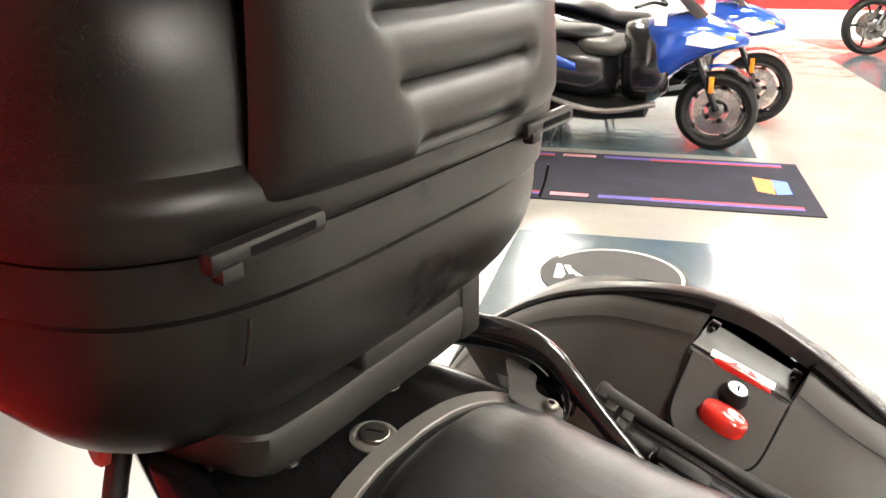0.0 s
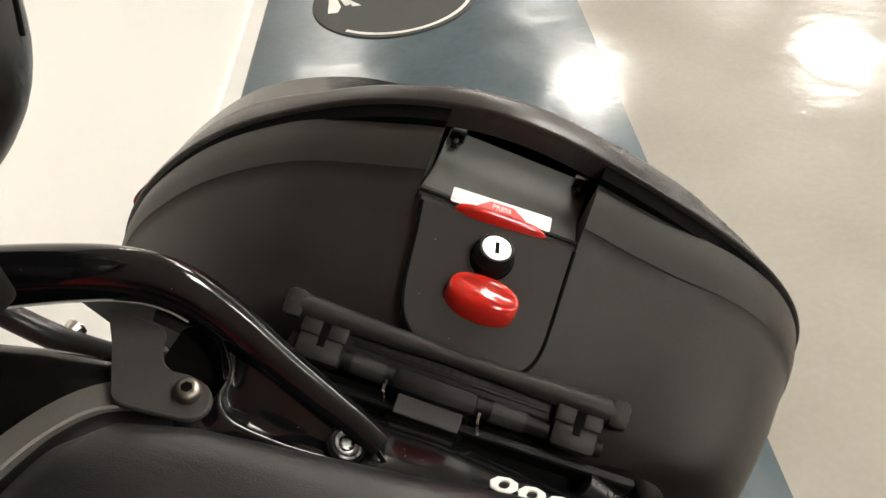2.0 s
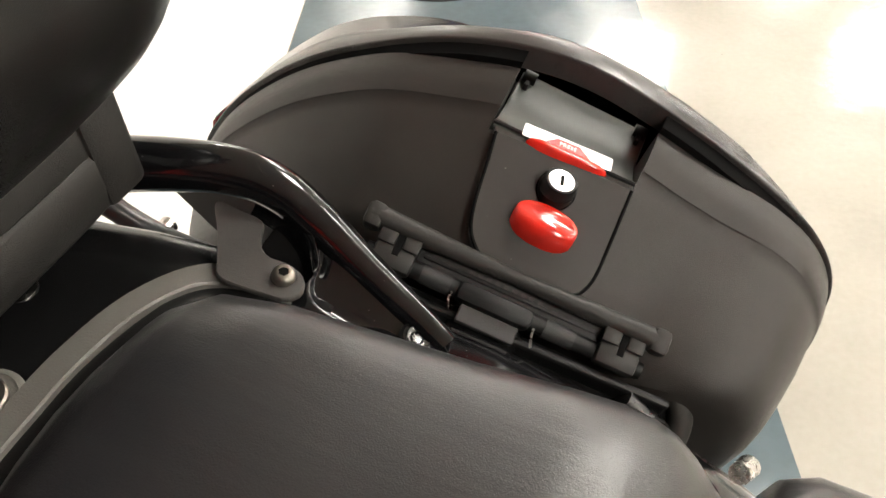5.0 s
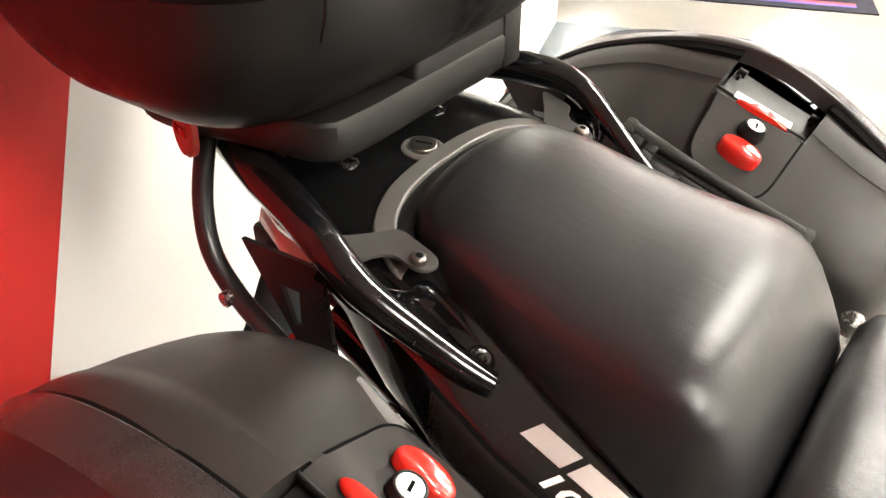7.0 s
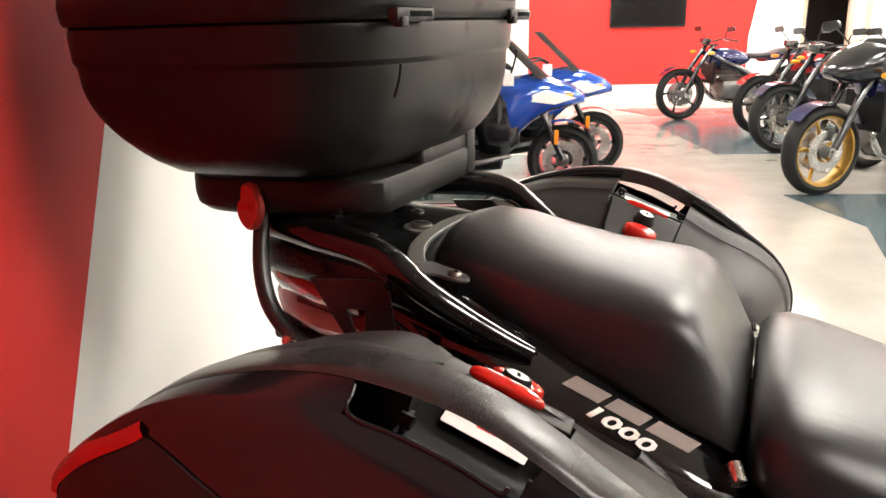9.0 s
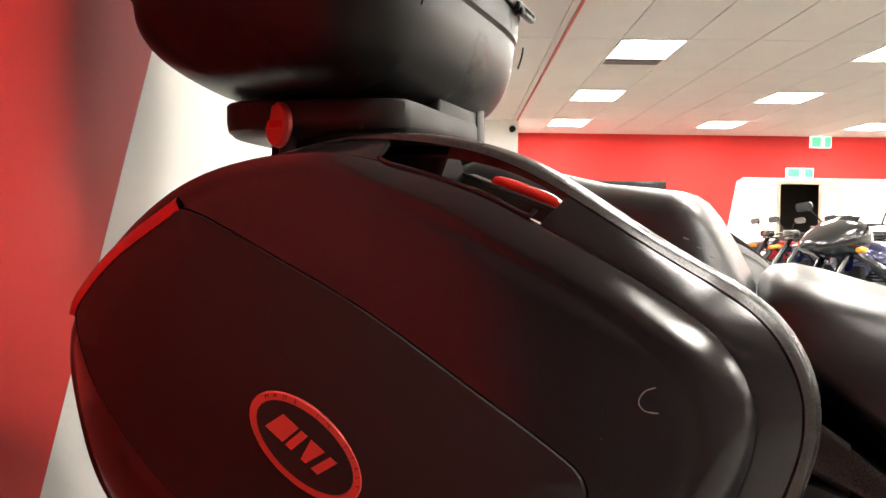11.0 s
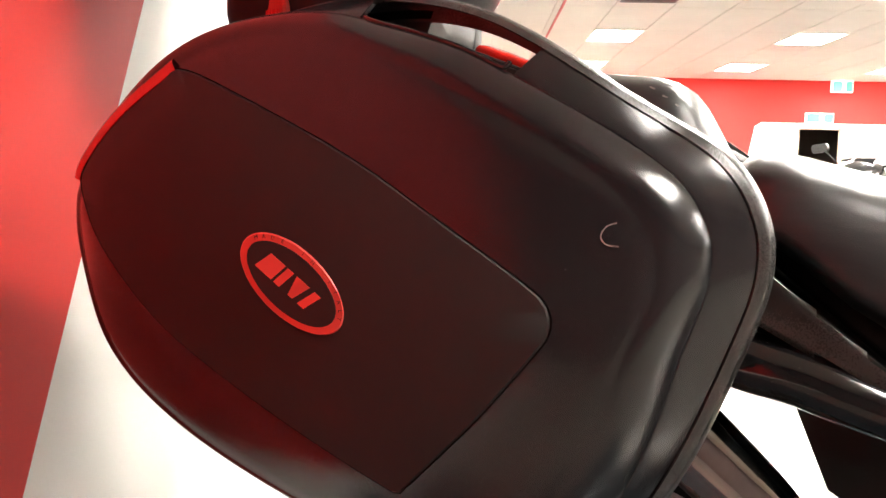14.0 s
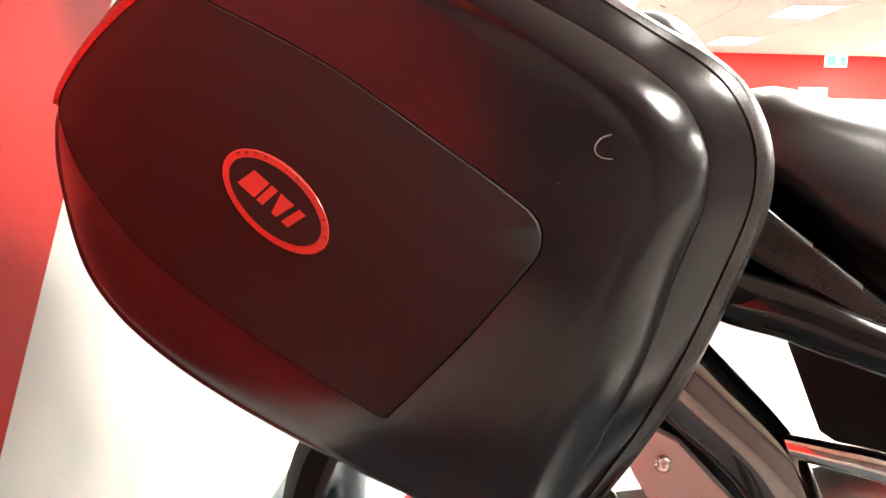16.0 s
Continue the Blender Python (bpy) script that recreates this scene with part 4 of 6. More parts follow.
            part("chip", box((-rnd.uniform(0.0006, 0.002), -0.0006, -0.0003), (rnd.uniform(0.0006, 0.002), 0.0006, 0.0003), 0, pose(xe, s * (edge_y[near] - 0.0022), ze + 0.0001, 0, 20, rnd.uniform(0, 40))), SILVERINK, lid, smooth=False)
    # scuffs on the outer face
    if s < 0:
        def scuff(points, r, up=0.0006):
            return tube([(x, s * (dome(x, z) + up), z) for x, z in points], r, 6, 14)

        part("scuff", scuff([(0.6345, 0.8130), (0.6285, 0.8105), (0.6255, 0.8045), (0.6290, 0.7995), (0.6365, 0.7985)], 0.0004, 0.0001), SILVERINK, lid, "pale curved scratch")
    return root


side_case(-1, "black plastic motorcycle side case with an oval red badge")
side_case(1, "black plastic motorcycle side case with red latch")


# ---------------------------------------------------------------- top case
def top_case():
    root = thing("top_case", "large black plastic top case with a padded backrest", "motorcycle case", "motorcycle luggage cases", base=(0.17, 0, 1.05))

    def ring(z, hw, xf, xr, n=128, p=3.9):
        cx, hx = (xf + xr) / 2, (xf - xr) / 2
        out = []
        for i in range(n):
            t = 6.28318 * i / n
            c, s = math.cos(t), math.sin(t)
            x = cx + hx * math.copysign(abs(c) ** (2 / p), c)
            y = hw * math.copysign(abs(s) ** (2 / p), s) * (1 - 0.145 * max(0, -c) ** 2)
            out.append(Vector((x, y, z + 0.012 * (x - 0.17))))
        return out
    base = [(1.0425, 0.100, 0.295, 0.135), (1.044, 0.150, 0.3207, 0.120), (1.0522, 0.2060, 0.3359, 0.100), (1.062, 0.2189, 0.3464, 0.080), (1.0718, 0.225, 0.3549, 0.0615), (1.0816, 0.2292, 0.3617, 0.045), (1.0913, 0.2322, 0.3671, 0.031),
            (1.1011, 0.2344, 0.3714, 0.0195), (1.1110, 0.2359, 0.3745, 0.0105), (1.1207, 0.237, 0.3768, 0.004), (1.1304, 0.2376, 0.3781, -0.0005), (1.150, 0.238, 0.379, -0.004), (1.155, 0.2415, 0.3825, -0.007), (1.180, 0.2435, 0.3845, -0.009), (1.186, 0.2425, 0.3835, -0.008), (1.186, 0.2, 0.34, 0.04)]
    body = part("body", loft(bmesh.new(), [ring(*b) for b in base]), TOPBOX, root, "textured black lower shell", sharp=30)
    lid = [(1.189, 0.2, 0.34, 0.02), (1.189, 0.2455, 0.3860, -0.011), (1.193, 0.248, 0.388, -0.013), (1.208, 0.249, 0.389, -0.014), (1.216, 0.2475, 0.3875, -0.0125), (1.222, 0.243, 0.383, -0.008), (1.227, 0.2385, 0.378, -0.004), (1.236, 0.2365, 0.3755, -0.002), (1.27, 0.2365, 0.373, -0.001),
           (1.31, 0.229, 0.362, 0.006), (1.335, 0.213, 0.34, 0.024), (1.35, 0.18, 0.30, 0.03), (1.357, 0.10, 0.24, 0.07)]
    cover = part("lid", loft(bmesh.new(), [ring(*b) for b in lid]), TOPBOX, root, "textured black domed lid", sharp=30)
    part("seal", loft(bmesh.new(), [ring(1.185, 0.241, 0.383, -0.008), ring(1.190, 0.241, 0.383, -0.008)], caps=(False, False)), VOID, root, "dark joint")
    for y in (-0.158, 0.146):
        h = part("hinge_clip", box((0.380, y - 0.04, 1.188), (0.3915, y + 0.04, 1.201), 0.004), TOPBOX, body, "moulded black clip")
        part("slot", box((0.3902, y - 0.016, 1.1925), (0.3922, y + 0.03, 1.1975), 0.0006), VOID, h)
        part("tongue", box((0.384, y - 0.036, 1.184), (0.3935, y - 0.022, 1.193), 0.002), DARK, h)
    for y in (-0.168, 0.168):
        part("rib", tube([(0.3715, y, 1.124), (0.3765, y, 1.140), (0.3785, y, 1.153)], 0.0013, 8, 10), TOPBOX, body)
    # padded backrest on the front of the lid
    bm = bmesh.new()
    rows = []
    for k in range(49):
        v = k / 48
        z = 1.207 + 0.132 * v
        hw = 0.156 - 0.016 * v
        row = []
        for j in range(65):
            u = -1 + 2 * j / 64
            y = u * hw
            edge = max(0.0, 1 - abs(u) ** 4.5)
            vend = (1 - (1 - min(1.0, v / 0.20)) ** 2.2) ** 0.5 * smooth_step(1.0, 0.86, v)
            half = 0.050 + 0.45 * max(0.0, z - 1.213)
            mid = smooth_step(half + 0.010, half - 0.006, abs(y)) * smooth_step(1.209, 1.219, z)
            f = ((z - 1.221) / 0.038) % 1.0
            roll = 0.013 * (abs(math.sin(math.pi * f)) ** 0.5) - 0.015
            crown = 0.006 * (1 - (y / 0.15) ** 2)
            x = 0.373 - 0.10 * max(0, z - 1.25) ** 1.2 + (0.036 * edge ** 0.5 + crown) * vend + roll * mid
            row.append(Vector((x, y, z)))
        rows.append(row)
    loft(bm, rows, caps=(False, False), closed=False)
    part("backrest", bm, BACKPAD, root, "padded black backrest with sewn rolls", sharp=60)
    return root


top_case()


# ---------------------------------------------------------------- carrier for the top case
def carrier():
    root = thing("luggage_carrier", "black steel and plastic carrier for the top case", "luggage rack", base=(0.25, 0, 0.95))
    pts = spline([(0.338, 0.0, 0), (0.338, 0.10, 0), (0.325, 0.135, 0), (0.25, 0.15, 0), (0.17, 0.165, 0), (0.12, 0.14, 0), (0.10, 0.06, 0),
                  (0.10, -0.06, 0), (0.12, -0.14, 0), (0.17, -0.165, 0), (0.25, -0.15, 0), (0.325, -0.135, 0), (0.338, -0.10, 0)], 72)
    mid = Vector((0.22, 0, 0))

    def ring(z, k):
        return [Vector((mid.x + (p.x - mid.x) * k, p.y * k, z)) for p in pts]
    part("platform", loft(bmesh.new(), [ring(1.000, 0.84), ring(1.003, 0.94), ring(1.009, 0.985), ring(1.020, 1.0), ring(1.037, 1.0), ring(1.040, 0.985), ring(1.040, 0.8)]), RACKPL, root, "black plastic mounting platform")
    wall = part("front_wall", box((0.306, -0.030, 1.030), (0.3365, 0.120, 1.058), 0.004), RACKPL, root, "black front lip of the platform", sharp=50)
    part("tab", box((0.300, 0.098, 1.006), (0.3395, 0.128, 1.066), 0.005), RACKPL, wall, "black raised locating tab")
    part("underside", box((0.135, -0.08, 0.972), (0.255, 0.08, 1.012), 0.012), DARK, root, "dark block under the platform")
    # ribs under the platform
    for k in range(6):
        part("rib", box((0.22 + 0.014 * k, -0.142, 1.006), (0.226 + 0.014 * k, -0.118, 1.018), 0.001), DARK, root)
    bm_ = frame_from((0.204, -0.158, 1.012), (0.96, -0.27, 0), (-0.27, -0.96, 0.05))
    btn = part("button", plate(ellipse(0.0185, 0.0245, 32), 0.008, bm_, bevel=0.003), BADGE, root, "round red release button")
    em = bmesh.new()
    for px, w_ in ((-0.009, 0.005), (-0.003, 0.002), (0.0025, 0.005), (0.0085, 0.002)):
        box((px - w_ / 2, -0.004, 0.0076), (px + w_ / 2, 0.004, 0.0092), 0, bm_, em)
    part("emblem", em, REDINK, btn, smooth=False)
    # tube loops that hold the side cases
    for s in (-1, 1):
        bar = part("loop_tube", tube([(0.205, s * 0.135, 1.012), (0.208, s * 0.15, 0.99), (0.216, s * 0.168, 0.95), (0.232, s * 0.18, 0.915), (0.262, s * 0.186, 0.888), (0.31, s * 0.192, 0.868),
                                      (0.40, s * 0.2, 0.83), (0.52, s * 0.205, 0.775), (0.60, s * 0.205, 0.735)], 0.0088, 14, 60), SATIN, root, "satin black carrier tube")
        m = frame_from((0.334, s * 0.186, 0.911), (1, 0, 0), (0, s, 0.06))
        gm = bmesh.new()
        flip = -s
        out = [(-0.050, -0.042), (0.033, -0.047), (0.046, 0.038), (0.016, 0.050)]
        hole = [(-0.010, -0.016), (0.010, -0.017), (0.010, 0.014), (0.002, 0.017)]
        out, hole = [(a, -flip * b) for a, b in out], [(a, -flip * b) for a, b in hole]
        for z0, z1 in ((0, 0.004),):
            va = [[gm.verts.new(m @ Vector((*p, z))) for p in out] for z in (z0, z1)]
            vb = [[gm.verts.new(m @ Vector((*p, z))) for p in hole] for z in (z0, z1)]
            for i in range(4):
                j = (i + 1) % 4
                gm.faces.new((va[0][i], va[0][j], vb[0][j], vb[0][i]))
                gm.faces.new((va[1][i], va[1][j], vb[1][j], vb[1][i]))
                gm.faces.new((va[0][i], va[0][j], va[1][j], va[1][i]))
                gm.faces.new((vb[0][i], vb[0][j], vb[1][j], vb[1][i]))
        part("gusset", gm, SATIN, root, "black steel gusset with a square hole", smooth=False)
        part("bolt", disc_stack([(0.007, -0.002), (0.007, 0.005), (0.004, 0.006)], frame_from((0.262, s * 0.194, 0.888), (1, 0, 0), (0, s, 0))), STEEL, bar)
        part("bracket_tube", tube([(0.60, s * 0.205, 0.735), (0.625, s * 0.20, 0.76), (0.63, s * 0.195, 0.80), (0.60, s * 0.195, 0.83)], 0.0085, 12, 24), SATIN, root)
    return root


carrier()


# ---------------------------------------------------------------- the motorcycle
def wheel_ring(profile, m, n):
    rings = [[m @ Vector((r * math.cos(6.28318 * k / n), r * math.sin(6.28318 * k / n), h)) for k in range(n)] for r, h in profile]
    return loft(bmesh.new(), rings + rings[:1], caps=(False, False))


def spokes_wheel(root, m, radius, width, rim_mat, disc=True, spokes=5):
    """A wheel round the local y axis of m."""
    turn = m @ pose(0, 0, 0, 90, 0, 0)
    h = width / 2
    tyre = part("tyre", wheel_ring([(radius - 0.075, -h * 0.62), (radius - 0.064, -h * 0.86), (radius - 0.038, -h), (radius - 0.012, -h * 0.74), (radius, -h * 0.25), (radius, h * 0.25),
                                    (radius - 0.012, h * 0.74), (radius - 0.038, h), (radius - 0.064, h * 0.86), (radius - 0.075, h * 0.62)], turn, 48), TYRE, root, "black tyre")
    bm = bmesh.new()
    n = 40
    prof = [(radius - 0.062, -h * 0.9), (radius - 0.074, -h * 0.86), (radius - 0.088, -h * 0.3), (radius - 0.088, h * 0.3), (radius - 0.074, h * 0.86), (radius - 0.062, h * 0.9)]
    rings = [[turn @ Vector((r * math.cos(6.28318 * k / n), r * math.sin(6.28318 * k / n), z)) for k in range(n)] for r, z in prof]
    loft(bm, rings, caps=(False, False))
    for k in range(spokes):
        a = 6.28318 * k / spokes
        d = Vector((math.cos(a), math.sin(a), 0))
        q = Vector((-d.y, d.x, 0))
        tube([turn @ (d * 0.03), turn @ (d * (radius * 0.45) + q * 0.012), turn @ (d * (radius - 0.082))], [0.018, 0.012, 0.015], 8, 8, bm=bm)
    part("rim", bm, rim_mat, root, "spoked alloy rim")
    part("hub", disc_stack([(0.02, -h * 0.9), (0.045, -h * 0.7), (0.045, h * 0.7), (0.02, h * 0.9)], turn, 20), ENGINE, root)
    if disc:
        for z in (-h * 0.8, h * 0.8):
            bm = bmesh.new()
            rr = [(0.075, z - 0.002), (0.14, z - 0.002), (0.14, z + 0.002), (0.075, z + 0.002), (0.075, z - 0.002)]
            loft(bm, [[turn @ Vector((r * math.cos(6.28318 * k / 32), r * math.sin(6.28318 * k / 32), zz)) for k in range(32)] for r, zz in rr], caps=(False, False))
            part("brake_disc", bm, STEEL, root, "bright steel brake disc")
    return tyre


def motorcycle():
    root = thing("motorcycle", "black touring motorcycle with vinyl seats, parked tail to the wall", "motorcycle", base=(0.5, 0, 0.0))
    # pillion seat: sections along its length
    def section(x, hw, top, low, crown=0.010, n=40, p=3.6, spread=0.02):
        out = []
        for i in range(n):
            t = 6.28318 * i / n
            c, s_ = math.cos(t), math.sin(t)
            zz = math.copysign(abs(s_) ** (2 / p), s_)
            y = math.copysign(abs(c) ** (2 / p), c)
            mid, half = (top + low) / 2, (top - low) / 2
            width = hw + spread * (1 - zz) / 2
            out.append(Vector((x, y * width, mid + zz * half + (crown * (1 - y * y) if zz > 0 else 0))))
        return out
    secs = [(0.362, 0.030, 0.952, 0.935), (0.366, 0.060, 0.962, 0.93), (0.376, 0.082, 0.970, 0.925), (0.395, 0.097, 0.974, 0.915), (0.43, 0.106, 0.970, 0.90), (0.48, 0.112, 0.957, 0.885),
            (0.53, 0.117, 0.946, 0.868), (0.58, 0.121, 0.941, 0.85), (0.607, 0.122, 0.938, 0.84), (0.624, 0.1215, 0.933, 0.83), (0.636, 0.120, 0.925, 0.828), (0.648, 0.118, 0.910, 0.825), (0.663, 0.115, 0.884, 0.82), (0.677, 0.111, 0.856, 0.815), (0.684, 0.095, 0.840, 0.815)]
    part("pillion_seat", loft(bmesh.new(), [section(x, hw, t, l, spread=0.012 + 0.10 * max(0, x - 0.42), p=4.4 + 12 * max(0, x - 0.45)) for x, hw, t, l in secs]), SEAT, root, "black grained vinyl passenger seat", sharp=70)
    secs = [(0.686, 0.10, 0.835, 0.81), (0.689, 0.135, 0.850, 0.805), (0.700, 0.152, 0.860, 0.797), (0.72, 0.162, 0.862, 0.785), (0.75, 0.166, 0.856, 0.762), (0.79, 0.167, 0.845, 0.730), (0.84, 0.163, 0.833, 0.700), (0.90, 0.157, 0.823, 0.685),
            (1.0, 0.145, 0.812, 0.69), (1.1, 0.12, 0.815, 0.72), (1.16, 0.09, 0.825, 0.76)]
    part("rider_seat", loft(bmesh.new(), [section(x, hw, t, l, crown=0.012, spread=0.035, p=4.6) for x, hw, t, l in secs]), SEAT, root, "black grained vinyl rider seat", sharp=70)
    # seat latch pin between the seats
    for s in (-1, 1):
        part("seat_pin", tube([(0.678, s * 0.168, 0.825), (0.684, s * 0.182, 0.815)], [0.007, 0.0075], 12, 6), STEEL, root, "bright steel pin")
    # tail cover between seat and carrier
    secs = []
    for x, hw, z in ((0.125, 0.04, 0.955), (0.15, 0.080, 0.964), (0.19, 0.108, 0.968), (0.26, 0.130, 0.966), (0.32, 0.140, 0.961), (0.36, 0.146, 0.954), (0.40, 0.146, 0.942), (0.43, 0.145, 0.928)):
        row = []
        for i in range(48):
            c, d = math.cos(6.28318 * i / 48), math.sin(6.28318 * i / 48)
            row.append(Vector((x, hw * math.copysign(abs(c) ** 0.6, c), z - 0.03 + (0.03 * d ** 0.3 if d > 0 else 0.03 * d))))
        secs.append(row)
    tail = part("tail_cover", loft(bmesh.new(), secs), TAILM, root, "satin black tail cover", sharp=50)
    for x, y in ((0.285, -0.0635), (0.285, 0.0635)):
        m = pose(x, y, 0.9610)
        sc = part("screw", disc_stack([(0.0095, -0.002), (0.0095, 0.003), (0.0075, 0.0042)], m, 20), STEEL, tail, "bright steel screw")
        part("socket", disc_stack([(0.0045, 0.0035), (0.0045, 0.0046)], m, 6), VOID, sc, smooth=False)
    m = pose(0.3195, -0.002, 0.9595, 0, 6, 0)
    sc = part("seat_lock", disc_stack([(0.020, -0.002), (0.020, 0.0025), (0.0165, 0.004), (0.0145, 0.003)], m, 28), BORDER, tail, "grey ring round the seat lock")
    part("lock_face", disc_stack([(0.0125, 0.0), (0.0125, 0.0065), (0.0115, 0.0075), (0.006, 0.0078)], m, 24), BOLT, sc, "dull steel seat lock")
    part("key_slot", box((-0.0075, -0.0012, 0.0074), (0.0075, 0.0012, 0.0082), 0, m @ pose(0, 0, 0, 0, 0, 25)), VOID, sc, smooth=False)
    # raised grey border hugging the rear of the seat
    path = [(0.405, 0.128, 0.938), (0.390, 0.124, 0.950), (0.366, 0.109, 0.960), (0.350, 0.076, 0.966), (0.343, 0.035, 0.968), (0.342, 0.0, 0.968), (0.343, -0.035, 0.968), (0.350, -0.076, 0.966), (0.366, -0.109, 0.960), (0.390, -0.124, 0.950), (0.405, -0.128, 0.938)]
    mids = spline(path, 64, closed=False)
    rows = []
    for i, p in enumerate(mids):
        t = (mids[min(i + 1, 63)] - mids[max(i - 1, 0)]).normalized()
        o = Vector((t.y, -t.x, 0)).normalized()
        rows.append([p + o * a + Vector((0, 0, b)) for a, b in ((0.0125, -0.013), (0.0115, -0.0065), (0.0100, -0.0050), (0.002, -0.0046), (-0.0055, -0.0050), (-0.0068, -0.0062), (-0.0075, -0.018))])
    part("seat_border", loft(bmesh.new(), rows), BORDER, root, "raised satin border behind the seat", sharp=25)
    part("seat_border_base", tube([(p[0] + 0.012 if abs(p[1]) < 0.1 else p[0] + 0.004, p[1] * 0.92, p[2] - 0.022) for p in path], 0.014, 10, 50), DARK, root)
    for s in (-1, 1):
        # grab rail: round bar that flattens into a foot
        rail = part("grab_rail", tube([(0.195, s * 0.118, 0.986), (0.26, s * 0.142, 0.9855), (0.32, s * 0.163, 0.9832), (0.355, s * 0.175, 0.9775), (0.380, s * 0.1805, 0.966), (0.405, s * 0.1790, 0.9475), (0.44, s * 0.1695, 0.9238), (0.475, s * 0.1600, 0.9028), (0.495, s * 0.1530, 0.8915)],
                                      [0.0150, 0.0170, 0.0174, 0.0178, 0.0178, 0.0158, 0.0134, 0.0114, 0.0096], 20, 72), GLOSS, root, "gloss black cast grab rail")
        # dished casting between the bar and its foot: outer and inner edge, depth of the hollow
        fan = ((0.376, 0.1935, 0.374, 0.170, 0.0), (0.395, 0.1885, 0.391, 0.1705, 0.001), (0.410, 0.1842, 0.405, 0.1635, 0.005), (0.424, 0.1800, 0.413, 0.153, 0.009), (0.437, 0.1757, 0.417, 0.141, 0.0115), (0.450, 0.1714, 0.413, 0.126, 0.0125),
               (0.462, 0.1675, 0.420, 0.1155, 0.011), (0.472, 0.1642, 0.445, 0.1185, 0.0075), (0.482, 0.1605, 0.467, 0.1255, 0.003), (0.492, 0.1560, 0.486, 0.1335, 0.0), (0.4990, 0.1490, 0.4970, 0.1380, -0.001))
        outer, inner_ = spline([(a, b, d) for a, b, _, _, d in fan], 44, closed=False), spline([(a, b, 0) for _, _, a, b, _ in fan], 44, closed=False)
        rows = []
        for e, i in zip(outer, inner_):
            d = e.z
            prof = spline([(0, -0.020, 0), (0.0, -0.006, 0), (0.035, -0.0010, 0), (0.09, 0.0022, 0), (0.15, 0.0024, 0), (0.24, 0.0006 - 0.1 * d, 0), (0.40, -0.42 * d, 0), (0.55, -0.78 * d, 0), (0.64, -0.72 * d, 0), (0.71, -0.1 * d, 0), (0.76, 0.0016, 0),
                           (0.84, 0.0004, 0), (0.93, -0.0016, 0), (0.98, -0.0044, 0), (1.0, -0.010, 0), (1.0, -0.024, 0)], 44, closed=False)
            row = []
            for p in prof:
                x, y = e.x + (i.x - e.x) * p.x, e.y + (i.y - e.y) * p.x
                row.append(Vector((x + 0.5 * p.y, s * y, 0.957 - 0.58 * (x - 0.385) + 0.22 * (y - 0.15) + 0.86 * p.y)))
            rows.append(row)
        rows.append([p - Vector((-0.003, 0, 0.010)) for p in rows[-1]])
        part("rail_foot", loft(bmesh.new(), rows, caps=(False, False), closed=False), GLOSS, rail, "gloss black dished foot", sharp=70)
        # shadow-black sheet: the shade inside the casting's opening, put into its colour
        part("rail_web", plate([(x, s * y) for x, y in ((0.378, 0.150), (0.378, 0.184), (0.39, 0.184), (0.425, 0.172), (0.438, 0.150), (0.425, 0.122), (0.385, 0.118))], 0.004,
                               Matrix(((1, 0, 0, 0), (0, 1, 0, 0), (-0.5, 0, 1, 0.926 + 0.5 * 0.40), (0, 0, 0, 1)))), VOID, rail, "shadow-black sheet for the shade in the casting's hollow", smooth=False)
        m = frame_from((0.4805, s * 0.1455, 0.9025), (0.9, 0, -0.42), (0.5, 0, 0.86))
        part("bolt", disc_stack([(0.0092, -0.002), (0.0092, 0.0015), (0.0078, 0.0022), (0.0072, 0.0016), (0.0045, 0.001)], m, 28), RAILBOLT, rail, "dark steel rail bolt")
        part("bolt_ring", disc_stack([(0.0112, -0.002), (0.0112, 0.0005), (0.0098, 0.0010)], m, 28), VOID, rail)
        # folded bracket
        out = [(0.349, 0.160), (0.365, 0.161), (0.380, 0.159), (0.3845, 0.149), (0.3895, 0.141), (0.3975, 0.1365), (0.408, 0.137), (0.4175, 0.1345), (0.4225, 0.1285), (0.4235, 0.1205), (0.4175, 0.1138), (0.4065, 0.1118),
               (0.3858, 0.1100), (0.3775, 0.1125), (0.3735, 0.1195), (0.362, 0.139)]
        out = [(p.x, p.y) for p in spline([(x, y, 0) for x, y in out], 60)]
        m = Matrix(((1, 0, 0, 0), (0, 1, 0, 0), (-0.22, 0, 1, 0.948 + 0.22 * 0.41), (0, 0, 0, 1)))
        bk = part("bracket", plate([(x, s * y) for x, y in out], 0.003, m, bevel=0.0008), BRACKM, root, "matte black steel bracket", smooth=False)
        m = frame_from((0.4105, s * 0.1275, 0.9505), (1, 0, 0), (0.2, 0, 0.98))
        bt = part("bolt", disc_stack([(0.0070, -0.002), (0.0070, 0.0020), (0.0065, 0.0038), (0.0052, 0.0050), (0.0036, 0.0054)], m, 28), BOLT, bk, "domed steel hex bolt")
        part("socket", disc_stack([(0.0032, 0.0030), (0.0032, 0.0056)], m, 6), VOID, bt, smooth=False)
        # side panel
        rows = []
        for x in (0.20, 0.26, 0.33, 0.40, 0.46, 0.52, 0.58, 0.64, 0.68, 0.72, 0.76, 0.80, 0.84, 0.90):
            z0 = 0.848 - 0.41 * (x - 0.589) - 0.25 * max(0, 0.46 - x) + 0.20 * max(0, x - 0.70) - 0.30 * max(0, 0.30 - x)
            k = 0.42 + 0.58 * smooth_step(0.16, 0.52, x)
            if x > 0.66:
                z0 = min(z0, 0.8160 - 0.79 * (x - 0.66))
                low = 0.738 - 0.46 * (x - 0.66)
